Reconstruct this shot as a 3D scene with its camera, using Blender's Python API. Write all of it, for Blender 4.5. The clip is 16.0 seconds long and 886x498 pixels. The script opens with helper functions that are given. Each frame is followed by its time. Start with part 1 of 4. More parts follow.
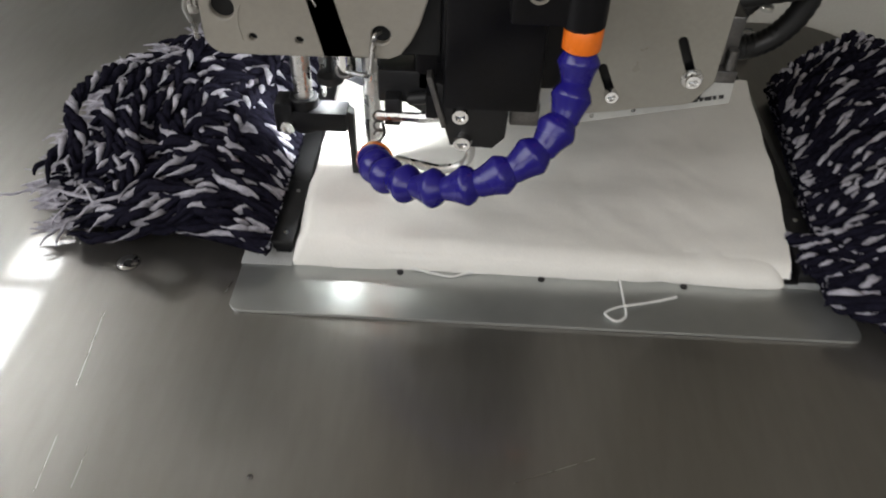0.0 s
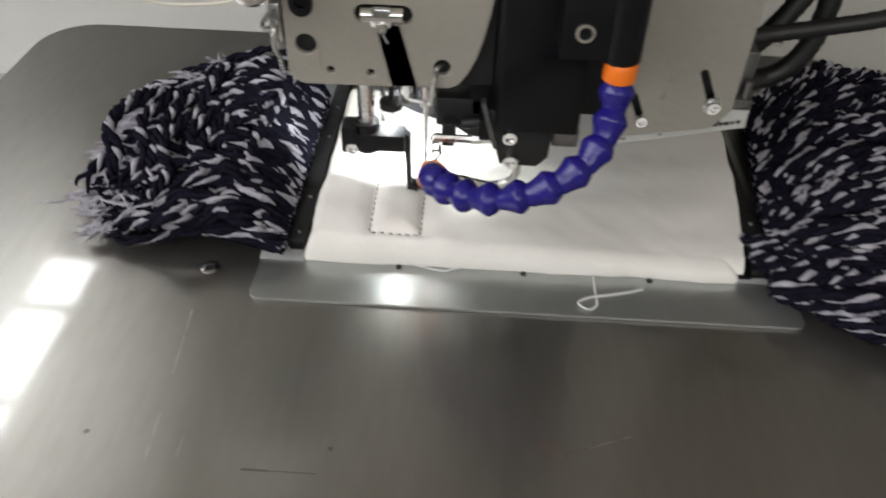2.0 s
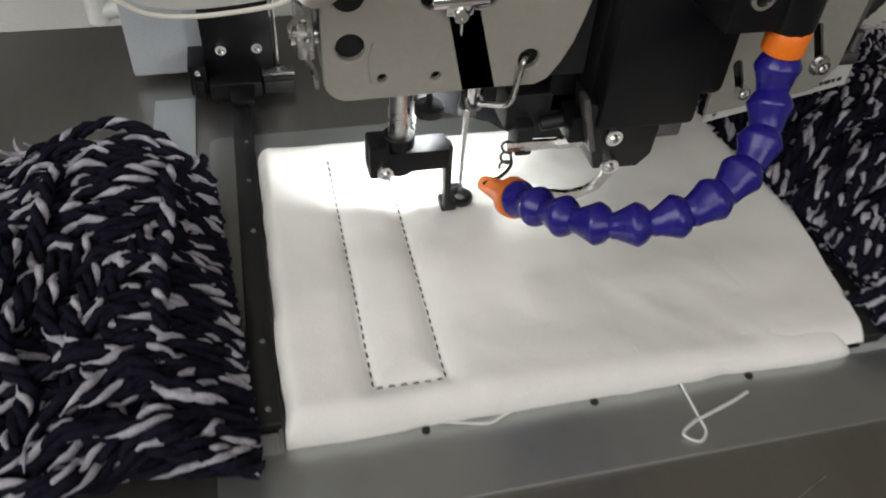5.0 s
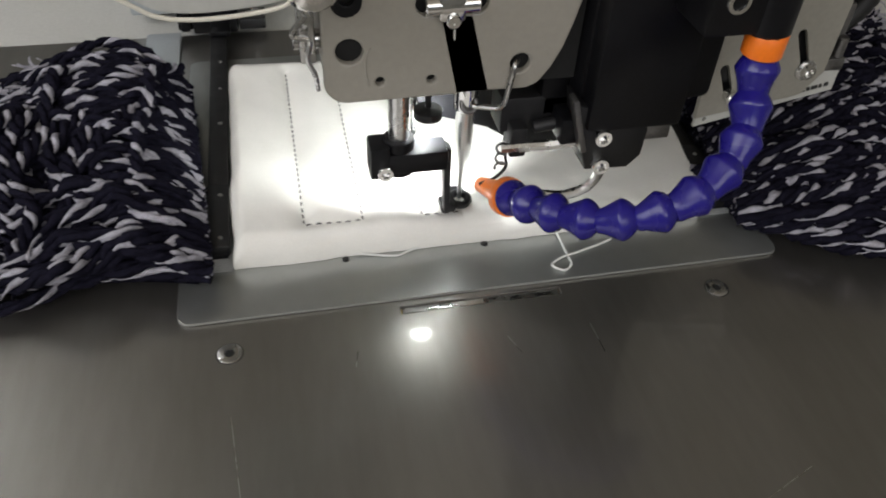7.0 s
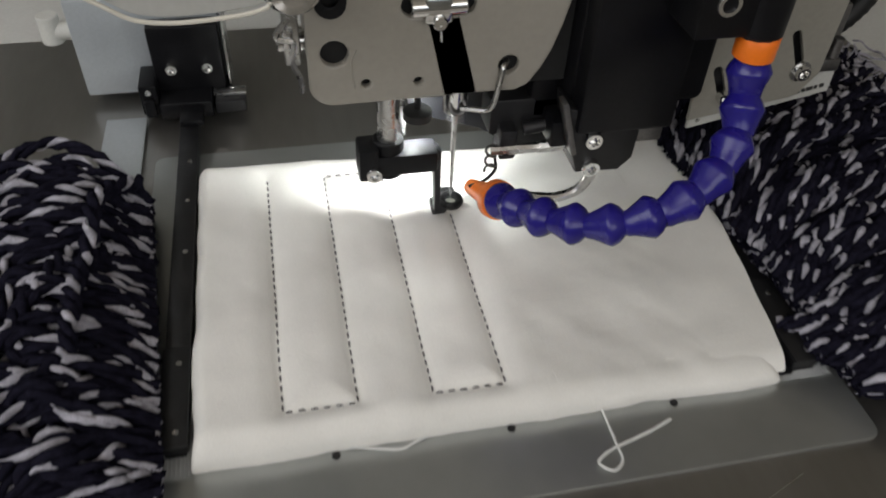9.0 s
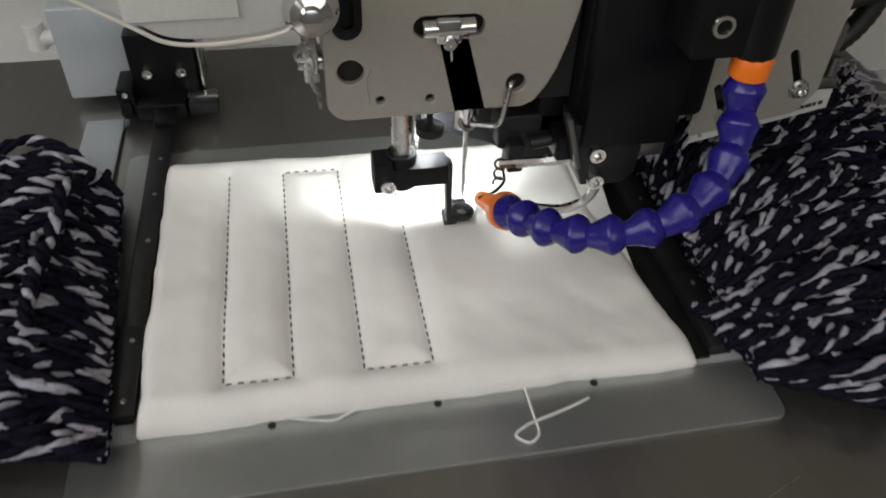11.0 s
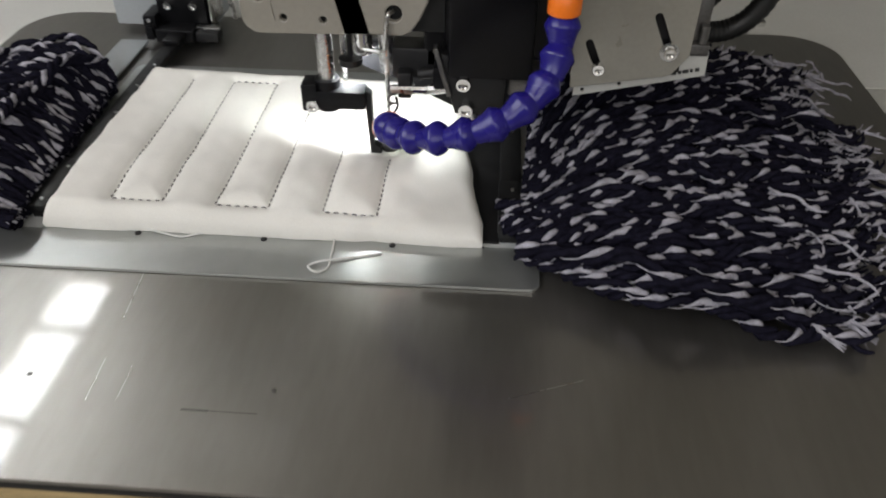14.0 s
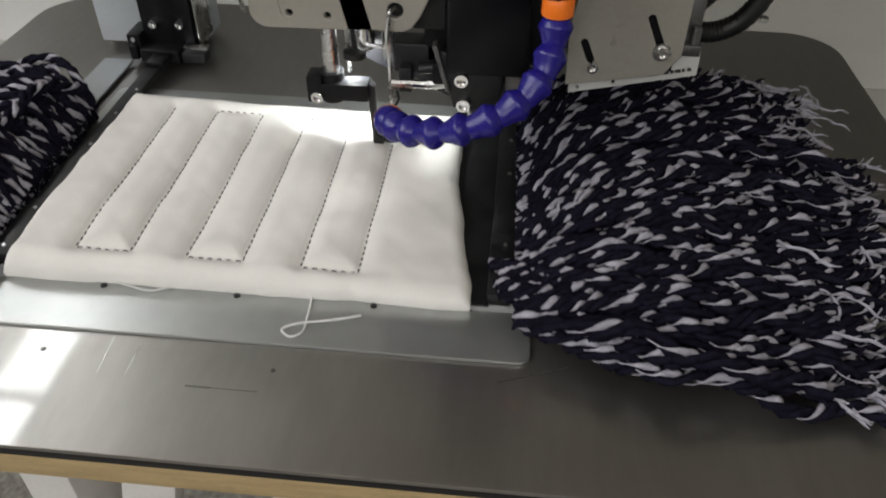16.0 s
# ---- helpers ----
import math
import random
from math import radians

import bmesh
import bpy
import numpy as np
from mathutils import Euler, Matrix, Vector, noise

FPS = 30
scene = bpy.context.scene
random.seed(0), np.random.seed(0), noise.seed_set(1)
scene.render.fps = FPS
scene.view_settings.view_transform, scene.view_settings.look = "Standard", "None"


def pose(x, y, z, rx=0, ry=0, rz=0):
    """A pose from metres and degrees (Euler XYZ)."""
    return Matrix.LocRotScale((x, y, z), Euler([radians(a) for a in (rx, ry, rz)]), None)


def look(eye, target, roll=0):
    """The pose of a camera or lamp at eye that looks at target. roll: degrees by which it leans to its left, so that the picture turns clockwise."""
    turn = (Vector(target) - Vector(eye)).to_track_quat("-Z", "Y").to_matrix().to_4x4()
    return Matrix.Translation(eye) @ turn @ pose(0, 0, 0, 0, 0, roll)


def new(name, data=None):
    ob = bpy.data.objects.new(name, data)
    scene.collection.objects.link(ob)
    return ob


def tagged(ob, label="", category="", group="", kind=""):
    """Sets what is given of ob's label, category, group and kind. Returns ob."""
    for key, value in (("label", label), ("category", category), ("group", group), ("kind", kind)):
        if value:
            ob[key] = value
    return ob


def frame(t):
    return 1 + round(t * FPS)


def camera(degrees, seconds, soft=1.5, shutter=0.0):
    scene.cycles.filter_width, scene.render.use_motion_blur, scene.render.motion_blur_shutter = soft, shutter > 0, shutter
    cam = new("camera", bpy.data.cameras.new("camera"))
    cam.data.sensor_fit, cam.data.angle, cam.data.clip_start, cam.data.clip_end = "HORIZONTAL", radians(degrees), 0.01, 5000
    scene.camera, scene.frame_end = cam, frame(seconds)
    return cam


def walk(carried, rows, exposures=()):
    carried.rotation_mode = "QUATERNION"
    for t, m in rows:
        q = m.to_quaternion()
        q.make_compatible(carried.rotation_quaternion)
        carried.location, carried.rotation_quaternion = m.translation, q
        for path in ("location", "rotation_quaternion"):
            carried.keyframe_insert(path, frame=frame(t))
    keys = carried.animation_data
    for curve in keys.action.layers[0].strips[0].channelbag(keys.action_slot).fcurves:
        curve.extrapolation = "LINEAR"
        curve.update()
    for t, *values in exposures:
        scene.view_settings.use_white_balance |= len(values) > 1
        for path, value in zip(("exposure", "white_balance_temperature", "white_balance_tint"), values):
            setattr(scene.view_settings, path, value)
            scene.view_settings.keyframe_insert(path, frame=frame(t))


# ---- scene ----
cam = camera(59.65, 16.0, soft=1.9, shutter=0.6)
# seconds, x, y, z, yaw, pitch, roll
PATH = [
    (0.0, 0.0383, -0.2847, 0.2296, 2.57, -43.05, -1.59),
    (0.5, 0.0446, -0.2981, 0.2283, 2.44, -41.66, -1.52),
    (1.0, 0.0469, -0.3096, 0.2365, 2.79, -41.67, -0.76),
    (1.5, 0.0380, -0.3130, 0.2423, 3.32, -41.28, -1.14),
    (2.0, 0.0216, -0.3212, 0.2490, 3.23, -40.98, -1.34),
    (2.5, -0.0280, -0.2857, 0.2408, -0.14, -41.32, -1.36),
    (3.0, -0.0546, -0.2538, 0.2275, -5.94, -43.10, -1.92),
    (3.5, -0.0677, -0.2341, 0.2219, -10.37, -43.60, -2.57),
    (4.0, -0.0738, -0.2324, 0.2188, -11.80, -43.71, -2.55),
    (4.5, -0.0765, -0.2334, 0.2173, -12.62, -43.51, -2.72),
    (5.0, -0.0726, -0.2343, 0.2200, -13.05, -43.99, -3.12),
    (7.5, -0.0684, -0.2503, 0.2235, -11.83, -42.50, -2.24),
    (8.0, -0.0689, -0.2480, 0.2249, -11.83, -43.07, -2.20),
    (8.5, -0.0673, -0.2473, 0.2211, -11.60, -42.33, -1.83),
    (9.0, -0.0623, -0.2455, 0.2231, -11.69, -43.14, -2.28),
    (11.5, -0.0613, -0.2589, 0.2309, -10.24, -42.04, -1.53),
    (12.0, -0.0558, -0.2616, 0.2297, -10.05, -42.36, -1.53),
    (12.5, -0.0378, -0.2724, 0.2221, -7.51, -42.53, -0.56),
    (13.0, 0.0002, -0.2888, 0.2151, -4.22, -42.01, -1.65),
    (13.5, 0.0268, -0.3083, 0.2184, -1.04, -41.29, -0.67),
    (14.0, 0.0501, -0.3380, 0.2201, 4.11, -38.76, -0.31),
    (14.5, 0.0578, -0.3589, 0.2375, 6.84, -38.05, -1.03),
    (15.0, 0.0543, -0.3627, 0.2336, 7.01, -38.83, -0.98),
    (15.5, 0.0533, -0.3558, 0.2335, 5.60, -38.98, -1.04),
    (16.0, 0.0580, -0.3465, 0.2302, 5.56, -39.90, -0.65),
]
walk(cam, [(t, pose(x, y, z, 90 + p, r, w)) for t, x, y, z, w, p, r in PATH],
     [(0.0, 0.08), (0.5, 0.16), (1.5, 0.18), (2.0, 0.22), (2.5, 0.05), (3.0, -0.08), (3.5, -0.1), (4.0, 0.14), (4.5, 0.18), (5.0, -0.03), (7.5, 0.0), (8.0, -0.08), (9.0, -0.27), (11.5, -0.28),
      (12.0, -0.22), (12.5, -0.12), (13.0, 0.02), (13.5, 0.05), (14.5, 0.02), (16.0, 0.0)])

MM = 0.001

# ---- world and light ----
world = bpy.data.worlds.new("world")
scene.world = world
world.use_nodes = True
wn = world.node_tree
sky = wn.nodes.new("ShaderNodeTexSky")
sky.sky_type = "NISHITA"
sky.sun_disc = False
sky.sun_elevation, sky.sun_rotation = radians(38), radians(-60)
wn.links.new(sky.outputs[0], wn.nodes["Background"].inputs[0])
wn.nodes["Background"].inputs[1].default_value = 0.1


def area_light(name, eye, target, w, h, power, colour):
    d = bpy.data.lights.new(name, "AREA")
    d.shape, d.size, d.size_y, d.energy, d.color = "RECTANGLE", w, h, power, colour
    ob = new(name, d)
    ob.matrix_world = look(eye, target)
    return ob


# added soft daylight fill, set in openings of the unseen west and south walls
area_light("fill_left", (-1.52, -0.95, 1.25), (0, 0.0, 0), 1.9, 1.1, 24, (1.0, 0.98, 0.965))
area_light("fill_front", (0.3, -2.4, 1.3), (0, 0, 0), 2.6, 1.1, 22, (1.0, 0.955, 0.90))

# the machine's work lamp under the head
lamp = bpy.data.lights.new("work_and_fill_light", "SPOT")
lamp.spot_size, lamp.spot_blend, lamp.shadow_soft_size = radians(152), 1.0, 0.0032
lamp.energy, lamp.color = 0.92, (0.96, 1.0, 0.98)
new("work_and_fill_light", lamp).matrix_world = look((-0.016, -0.006, 0.0622), (-0.020, 0.036, 0.012))
# weak fill light added behind the needle, with no fitting of its own
rear_fill = bpy.data.lights.new("work_and_fill_light", "AREA")
rear_fill.shape, rear_fill.size, rear_fill.energy, rear_fill.color = "DISK", 0.005, 0.012, (0.96, 1.0, 0.98)
new("work_and_fill_light", rear_fill).matrix_world = look((0.001, 0.031, 0.084), (0.0, 0.04, 0.0))


# ---- materials ----
def material(name, colour, rough=0.5, metal=0.0, vary=0.12, scale=60.0, fine=900.0, bump=0.15, bump_scale=None,
             rough_vary=0.1, coat=0.0, stretch=(1, 1, 1), spec=0.5, sheen=0.0):
    m = bpy.data.materials.new(name)
    m.use_nodes = True
    nt = m.node_tree
    b = nt.nodes["Principled BSDF"]
    tc = nt.nodes.new("ShaderNodeTexCoord")
    mp = nt.nodes.new("ShaderNodeMapping")
    mp.inputs["Scale"].default_value = stretch
    nt.links.new(tc.outputs["Object"], mp.inputs["Vector"])
    n1 = nt.nodes.new("ShaderNodeTexNoise")
    n1.inputs["Scale"].default_value, n1.inputs["Detail"].default_value = scale, 5
    n2 = nt.nodes.new("ShaderNodeTexNoise")
    n2.inputs["Scale"].default_value, n2.inputs["Detail"].default_value = fine, 3
    for n in (n1, n2):
        nt.links.new(mp.outputs[0], n.inputs["Vector"])
    add = nt.nodes.new("ShaderNodeMath")
    add.operation = "ADD"
    nt.links.new(n1.outputs[0], add.inputs[0])
    nt.links.new(n2.outputs[0], add.inputs[1])
    ramp = nt.nodes.new("ShaderNodeMapRange")
    ramp.inputs[1].default_value, ramp.inputs[2].default_value = 0.7, 1.3
    ramp.inputs[3].default_value, ramp.inputs[4].default_value = 1 - vary, 1 + vary
    nt.links.new(add.outputs[0], ramp.inputs[0])
    mix = nt.nodes.new("ShaderNodeVectorMath")
    mix.operation = "SCALE"
    mix.inputs[0].default_value = colour
    nt.links.new(ramp.outputs[0], mix.inputs["Scale"])
    nt.links.new(mix.outputs[0], b.inputs["Base Color"])
    rr = nt.nodes.new("ShaderNodeMapRange")
    rr.inputs[1].default_value, rr.inputs[2].default_value = 0.3, 0.7
    rr.inputs[3].default_value, rr.inputs[4].default_value = max(0.02, rough - rough_vary), min(1, rough + rough_vary)
    nt.links.new(n1.outputs[0], rr.inputs[0])
    nt.links.new(rr.outputs[0], b.inputs["Roughness"])
    b.inputs["Metallic"].default_value = metal
    b.inputs["Specular IOR Level"].default_value = spec
    b.inputs["Coat Weight"].default_value = coat
    b.inputs["Coat Roughness"].default_value = 0.055
    b.inputs["Sheen Weight"].default_value = sheen
    if bump:
        bp = nt.nodes.new("ShaderNodeBump")
        bp.inputs["Strength"].default_value, bp.inputs["Distance"].default_value = bump, 0.0004
        nt.links.new(n2.outputs[0], bp.inputs["Height"])
        nt.links.new(bp.outputs[0], b.inputs["Normal"])
    return m


def glow(name, colour, strength):
    m = bpy.data.materials.new(name)
    m.use_nodes = True
    b = m.node_tree.nodes["Principled BSDF"]
    b.inputs["Base Color"].default_value = (*colour, 1)
    b.inputs["Emission Color"].default_value = (*colour, 1)
    b.inputs["Emission Strength"].default_value = strength
    return m


STEEL_TABLE = material("brushed_steel_sheet", (0.31, 0.298, 0.28), 0.34, 0.92, 0.06, 7, 90, 0.005, stretch=(2.5, 0.5, 1), rough_vary=0.07, coat=0.9)
ZINC = material("galvanised_sheet", (0.44, 0.455, 0.445), 0.33, 0.85, 0.05, 12, 90, 0.012, rough_vary=0.07)
CHROME = material("chrome", (0.72, 0.72, 0.71), 0.13, 1.0, 0.05, 80, 700, 0.02, rough_vary=0.05)
STEEL = material("ground_steel", (0.55, 0.55, 0.54), 0.28, 1.0, 0.1, 120, 900, 0.05)
DARK_STEEL = material("dark_steel", (0.16, 0.155, 0.15), 0.38, 0.8, 0.2, 120, 900, 0.08)
BEIGE = material("beige_enamel", (0.315, 0.295, 0.255), 0.40, 0.0, 0.05, 25, 500, 0.06, coat=0.15)
BEIGE_SHEET = material("grey_painted_sheet", (0.30, 0.287, 0.25), 0.36, 0.1, 0.06, 25, 500, 0.05)
PALE_GREY = material("pale_grey_enamel", (0.50, 0.50, 0.475), 0.45, 0.0, 0.06, 20, 500, 0.06)
BLUE_GREY = material("blue_grey_aluminium", (0.42, 0.45, 0.47), 0.45, 0.3, 0.06, 40, 700, 0.06)
BLACK = material("black_enamel", (0.005, 0.005, 0.006), 0.40, 0.0, 0.3, 60, 700, 0.08, spec=0.22)
BLACK_MATT = material("black_oxide", (0.007, 0.007, 0.008), 0.5, 0.0, 0.3, 90, 800, 0.1)
RUBBER = material("black_rubber", (0.006, 0.006, 0.006), 0.5, 0.0, 0.25, 90, 800, 0.12)
# near-black colour standing in for shade inside recesses
CAVITY_SHADE = material("cavity_shade", (0.008, 0.008, 0.008), 0.8, 0.0, 0.2, 90, 800, 0)
BLUE = material("blue_plastic", (0.016, 0.011, 0.19), 0.27, 0.0, 0.06, 90, 900, 0.03, rough_vary=0.06)
ORANGE = material("orange_plastic", (0.88, 0.19, 0.012), 0.36, 0.0, 0.06, 90, 900, 0.03, rough_vary=0.06)
WHITE_PLASTIC = material("white_plastic", (0.62, 0.62, 0.58), 0.4, 0.0, 0.06, 90, 900, 0.03)
CREAM = material("cream_edging", (0.66, 0.63, 0.55), 0.5, 0.0, 0.05, 60, 600, 0.05)
NAVY = material("navy_cotton", (0.0108, 0.0102, 0.0185), 1.0, 0.0, 0.6, 350, 2500, 1.0, spec=0.04)
GREY_YARN = material("pale_lilac_grey_cotton", (0.38, 0.37, 0.42), 0.95, 0.0, 0.5, 200, 2500, 0.9, spec=0.1)
CANVAS = material("white_canvas", (0.80, 0.785, 0.745), 0.92, 0.0, 0.05, 45, 1800, 0.4, spec=0.2, sheen=0.1)
THREAD_DARK = material("dark_thread", (0.085, 0.08, 0.08), 0.8, 0.0, 0.3, 500, 2500, 0.3)
THREAD_WHITE = material("white_thread", (0.72, 0.72, 0.70), 0.85, 0.0, 0.1, 500, 2500, 0.3)
GAUZE = material("white_plastic_gauze", (0.45, 0.46, 0.46), 0.5, 0.0, 0.1, 300, 1800, 0.1)
PLYWOOD = material("plywood", (0.46, 0.34, 0.17), 0.6, 0.0, 0.2, 40, 300, 0.2, stretch=(1, 6, 12))
CONCRETE = material("worn_concrete", (0.33, 0.31, 0.275), 0.75, 0.0, 0.5, 14, 90, 0.4)
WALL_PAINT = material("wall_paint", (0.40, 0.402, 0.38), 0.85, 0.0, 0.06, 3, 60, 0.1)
# darker wall colour, only to darken what the steel top reflects
DARK_WALL = material("dark_reflected_wall", (0.18, 0.182, 0.174), 0.85, 0.0, 0.1, 3, 60, 0.1)
CEILING = material("ceiling_paint", (0.80, 0.74, 0.65), 0.85, 0.0, 0.06, 3, 60, 0.1)
LEG_WHITE = material("white_powder_coat", (0.72, 0.71, 0.68), 0.4, 0.0, 0.05, 20, 400, 0.06)
PRINT = material("dark_print", (0.03, 0.03, 0.03), 0.6, 0.0, 0.1, 90, 900, 0)
DAY = glow("daylight_sky", (0.96, 0.98, 1.0), 16.0)
LED = glow("led", (0.95, 1.0, 0.98), 55.0)


# ---- mesh helpers (millimetres in, metres out) ----
def mesh_of(bm, name, mats, smooth=None):
    bmesh.ops.recalc_face_normals(bm, faces=bm.faces)
    me = bpy.data.meshes.new(name)
    for v in bm.verts:
        v.co *= MM
    bm.to_mesh(me)
    bm.free()
    for m in mats if isinstance(mats, (list, tuple)) else [mats]:
        me.materials.append(m)
    if smooth is not None:
        me.shade_smooth()
        me.set_sharp_from_angle(angle=radians(smooth))
    return me


def part(name, bm, mats, parent=None, label="", smooth=35):
    me = bm if isinstance(bm, bpy.types.Mesh) else mesh_of(bm, name, mats, smooth)
    ob = new(name, me)
    if parent:
        ob.parent = parent
    return tagged(ob, label)


def thing(name, label, category, x=0, y=0, z=0, group="", kind=""):
    ob = new(name)
    ob.empty_display_size = 0.01
    ob.location = (x * MM, y * MM, z * MM)
    return tagged(ob, label, category, group, kind)


def cat(*bms):
    out = bmesh.new()
    for b in bms:
        me = bpy.data.meshes.new("tmp")
        b.to_mesh(me)
        b.free()
        out.from_mesh(me)
        bpy.data.meshes.remove(me)
    return out


def moved(bm, m):
    bmesh.ops.transform(bm, matrix=m, verts=bm.verts)
    return bm


def box(x0, x1, y0, y1, z0, z1, bevel=0.0, seg=2):
    bm = bmesh.new()
    bmesh.ops.create_cube(bm, size=1)
    for v in bm.verts:
        v.co = Vector(((x0 + x1) / 2 + v.co.x * (x1 - x0), (y0 + y1) / 2 + v.co.y * (y1 - y0), (z0 + z1) / 2 + v.co.z * (z1 - z0)))
    if bevel:
        bmesh.ops.bevel(bm, geom=bm.edges[:], offset=bevel, segments=seg, profile=0.5, affect="EDGES")
    return bm


def lathe(profile, seg=24):
    """Profile of (radius, height) along z, closed at both ends."""
    bm = bmesh.new()
    rings = []
    for r, h in profile:
        rings.append([bm.verts.new((r * math.cos(6.283185 * k / seg), r * math.sin(6.283185 * k / seg), h)) for k in range(seg)])
    for a, b in zip(rings, rings[1:]):
        for k in range(seg):
            bm.faces.new((a[k], a[(k + 1) % seg], b[(k + 1) % seg], b[k]))
    bm.faces.new(rings[0][::-1])
    bm.faces.new(rings[-1])
    return bm


def along(bm, p, d):
    """Turns a piece built along z so that it stands at p and points along d."""
    return moved(bm, Matrix.Translation(p) @ Vector(d).to_track_quat("Z", "Y").to_matrix().to_4x4())


def rod(p, q, r, seg=16, cham=0.4):
    p, q = Vector(p), Vector(q)
    n = (q - p).length
    c = min(cham, n / 4, r / 2)
    return along(lathe([(r - c, 0), (r, c), (r, n - c), (r - c, n)], seg), p, q - p)


def smooth_path(pts, n):
    """Catmull-Rom through the points."""
    pts = [Vector(p) for p in pts]
    pts = [pts[0] * 2 - pts[1]] + pts + [pts[-1] * 2 - pts[-2]]
    out = []
    m = len(pts) - 3
    for i in range(n + 1):
        u = i / n * m
        k = min(int(u), m - 1)
        s = u - k
        a, b, c, d = pts[k:k + 4]
        out.append(0.5 * (2 * b + (c - a) * s + (2 * a - 5 * b + 4 * c - d) * s * s + (3 * b - a - 3 * c + d) * s ** 3))
    return out


def tube(path, radius, seg=8, bm=None, mat=0):
    """A closed tube along a path; radius: one number or one for each point."""
    bm = bm or bmesh.new()
    n = len(path)
    rs = radius if isinstance(radius, (list, tuple)) else [radius] * n
    up = Vector((0.123, 0.31, 0.94)).normalized()
    rings = []
    for i, p in enumerate(path):
        d = (path[min(i + 1, n - 1)] - path[max(i - 1, 0)]).normalized()
        side = d.cross(up)
        if side.length < 0.05:
            side = d.cross(Vector((1, 0, 0)))
        side.normalize()
        top = side.cross(d).normalized()
        up = top
        rings.append([bm.verts.new(p + rs[i] * (math.cos(6.283185 * k / seg) * side + math.sin(6.283185 * k / seg) * top)) for k in range(seg)])
    for a, b in zip(rings, rings[1:]):
        for k in range(seg):
            bm.faces.new((a[k], a[(k + 1) % seg], b[(k + 1) % seg], b[k])).material_index = mat
    bm.faces.new(rings[0][::-1]).material_index = mat
    bm.faces.new(rings[-1]).material_index = mat
    return bm


def arc(cx, cz, r, a0, a1, n=8):
    return [(cx + r * math.cos(radians(a0 + (a1 - a0) * i / n)), cz + r * math.sin(radians(a0 + (a1 - a0) * i / n))) for i in range(n + 1)]


def circle(cx, cz, r, n=24):
    return arc(cx, cz, r, 0, 360 - 360 / n, n - 1)


def slot(cx, cz, w, h, n=8):
    """A rounded slot outline, w wide and h high."""
    if w >= h:
        return arc(cx + (w - h) / 2, cz, h / 2, -90, 90, n) + arc(cx - (w - h) / 2, cz, h / 2, 90, 270, n)
    return arc(cx, cz + (h - w) / 2, w / 2, 0, 180, n) + arc(cx, cz - (h - w) / 2, w / 2, 180, 360, n)


def turned(pts, cx, cz, deg):
    c, s = math.cos(radians(deg)), math.sin(radians(deg))
    return [(cx + (x - cx) * c - (z - cz) * s, cz + (x - cx) * s + (z - cz) * c) for x, z in pts]


def sheet(outlines, thick, bevel=0.3):
    """A flat plate with holes, first outline outside, as a bmesh in the xy plane, from z = 0 to thick."""
    cu = bpy.data.curves.new("tmp", "CURVE")
    cu.dimensions, cu.fill_mode = "2D", "BOTH"
    cu.extrude, cu.bevel_depth, cu.bevel_resolution = thick / 2 - bevel, bevel, 1
    cu.offset = -bevel
    for o in outlines:
        sp = cu.splines.new("POLY")
        sp.points.add(len(o) - 1)
        for q, (x, y) in zip(sp.points, o):
            q.co = (x, y, 0, 1)
        sp.use_cyclic_u = True
    ob = bpy.data.objects.new("tmp", cu)
    me = ob.to_mesh()
    bm = bmesh.new()
    bm.from_mesh(me)
    ob.to_mesh_clear()
    bpy.data.objects.remove(ob)
    bpy.data.curves.remove(cu)
    bmesh.ops.remove_doubles(bm, verts=bm.verts, dist=0.001)
    return moved(bm, Matrix.Translation((0, 0, thick / 2)))


def upright(bm, y):
    """Lays a sheet built in xy into the xz plane, its front face at y."""
    return moved(bm, Matrix(((1, 0, 0, 0), (0, 0, 1, y), (0, 1, 0, 0), (0, 0, 0, 1))))


def rounded(x0, x1, y0, y1, r, n=6):
    return arc(x1 - r, y1 - r, r, 0, 90, n) + arc(x0 + r, y1 - r, r, 90, 180, n) + arc(x0 + r, y0 + r, r, 180, 270, n) + arc(x1 - r, y0 + r, r, 270, 360, n)


def cap_screw(x, y, z, r, parent, d=(0, -1, 0), h=3.2, mat=None):
    """A socket-head screw whose head stands proud along d."""
    bm = along(lathe([(r, 0), (r, h * 0.8), (r * 0.92, h), (r * 0.62, h), (r * 0.56, h * 0.4), (0.01, h * 0.35)], 20), (x, y, z), d)
    return part("screw", bm, mat or CHROME, parent, "bright socket-head screw")


# ---- the room ----
def slab(name, x0, x1, y0, y1, z0, z1, mat, label="", category=""):
    return tagged(part(name, box(x0 * 1000, x1 * 1000, y0 * 1000, y1 * 1000, z0 * 1000, z1 * 1000), mat), label, category, kind="structure")


slab("floor", -1.8, 2.4, -2.8, 2.8, -0.9, -0.8, CONCRETE, "grey worn concrete workshop floor", "floor")
# ceiling with a barred rooflight
CEIL = 1.8
SKY_X, SKY_Y = (-1.596, -1.405), (0.70, 1.86)
bm = cat(*[box(a * 1000, b * 1000, c * 1000, d * 1000, CEIL * 1000, CEIL * 1000 + 100) for a, b, c, d in
           ((-1.8, SKY_X[0], -2.8, 2.8), (SKY_X[1], 2.4, -2.8, 2.8), (SKY_X[0], SKY_X[1], -2.8, SKY_Y[0]), (SKY_X[0], SKY_X[1], SKY_Y[1], 2.8))])
tagged(part("ceiling", bm, CEILING), "dim grey-brown ceiling with a rooflight", "ceiling", kind="structure")
rooflight = thing("window_1", "bright barred rooflight in the ceiling", "window", kind="structure")
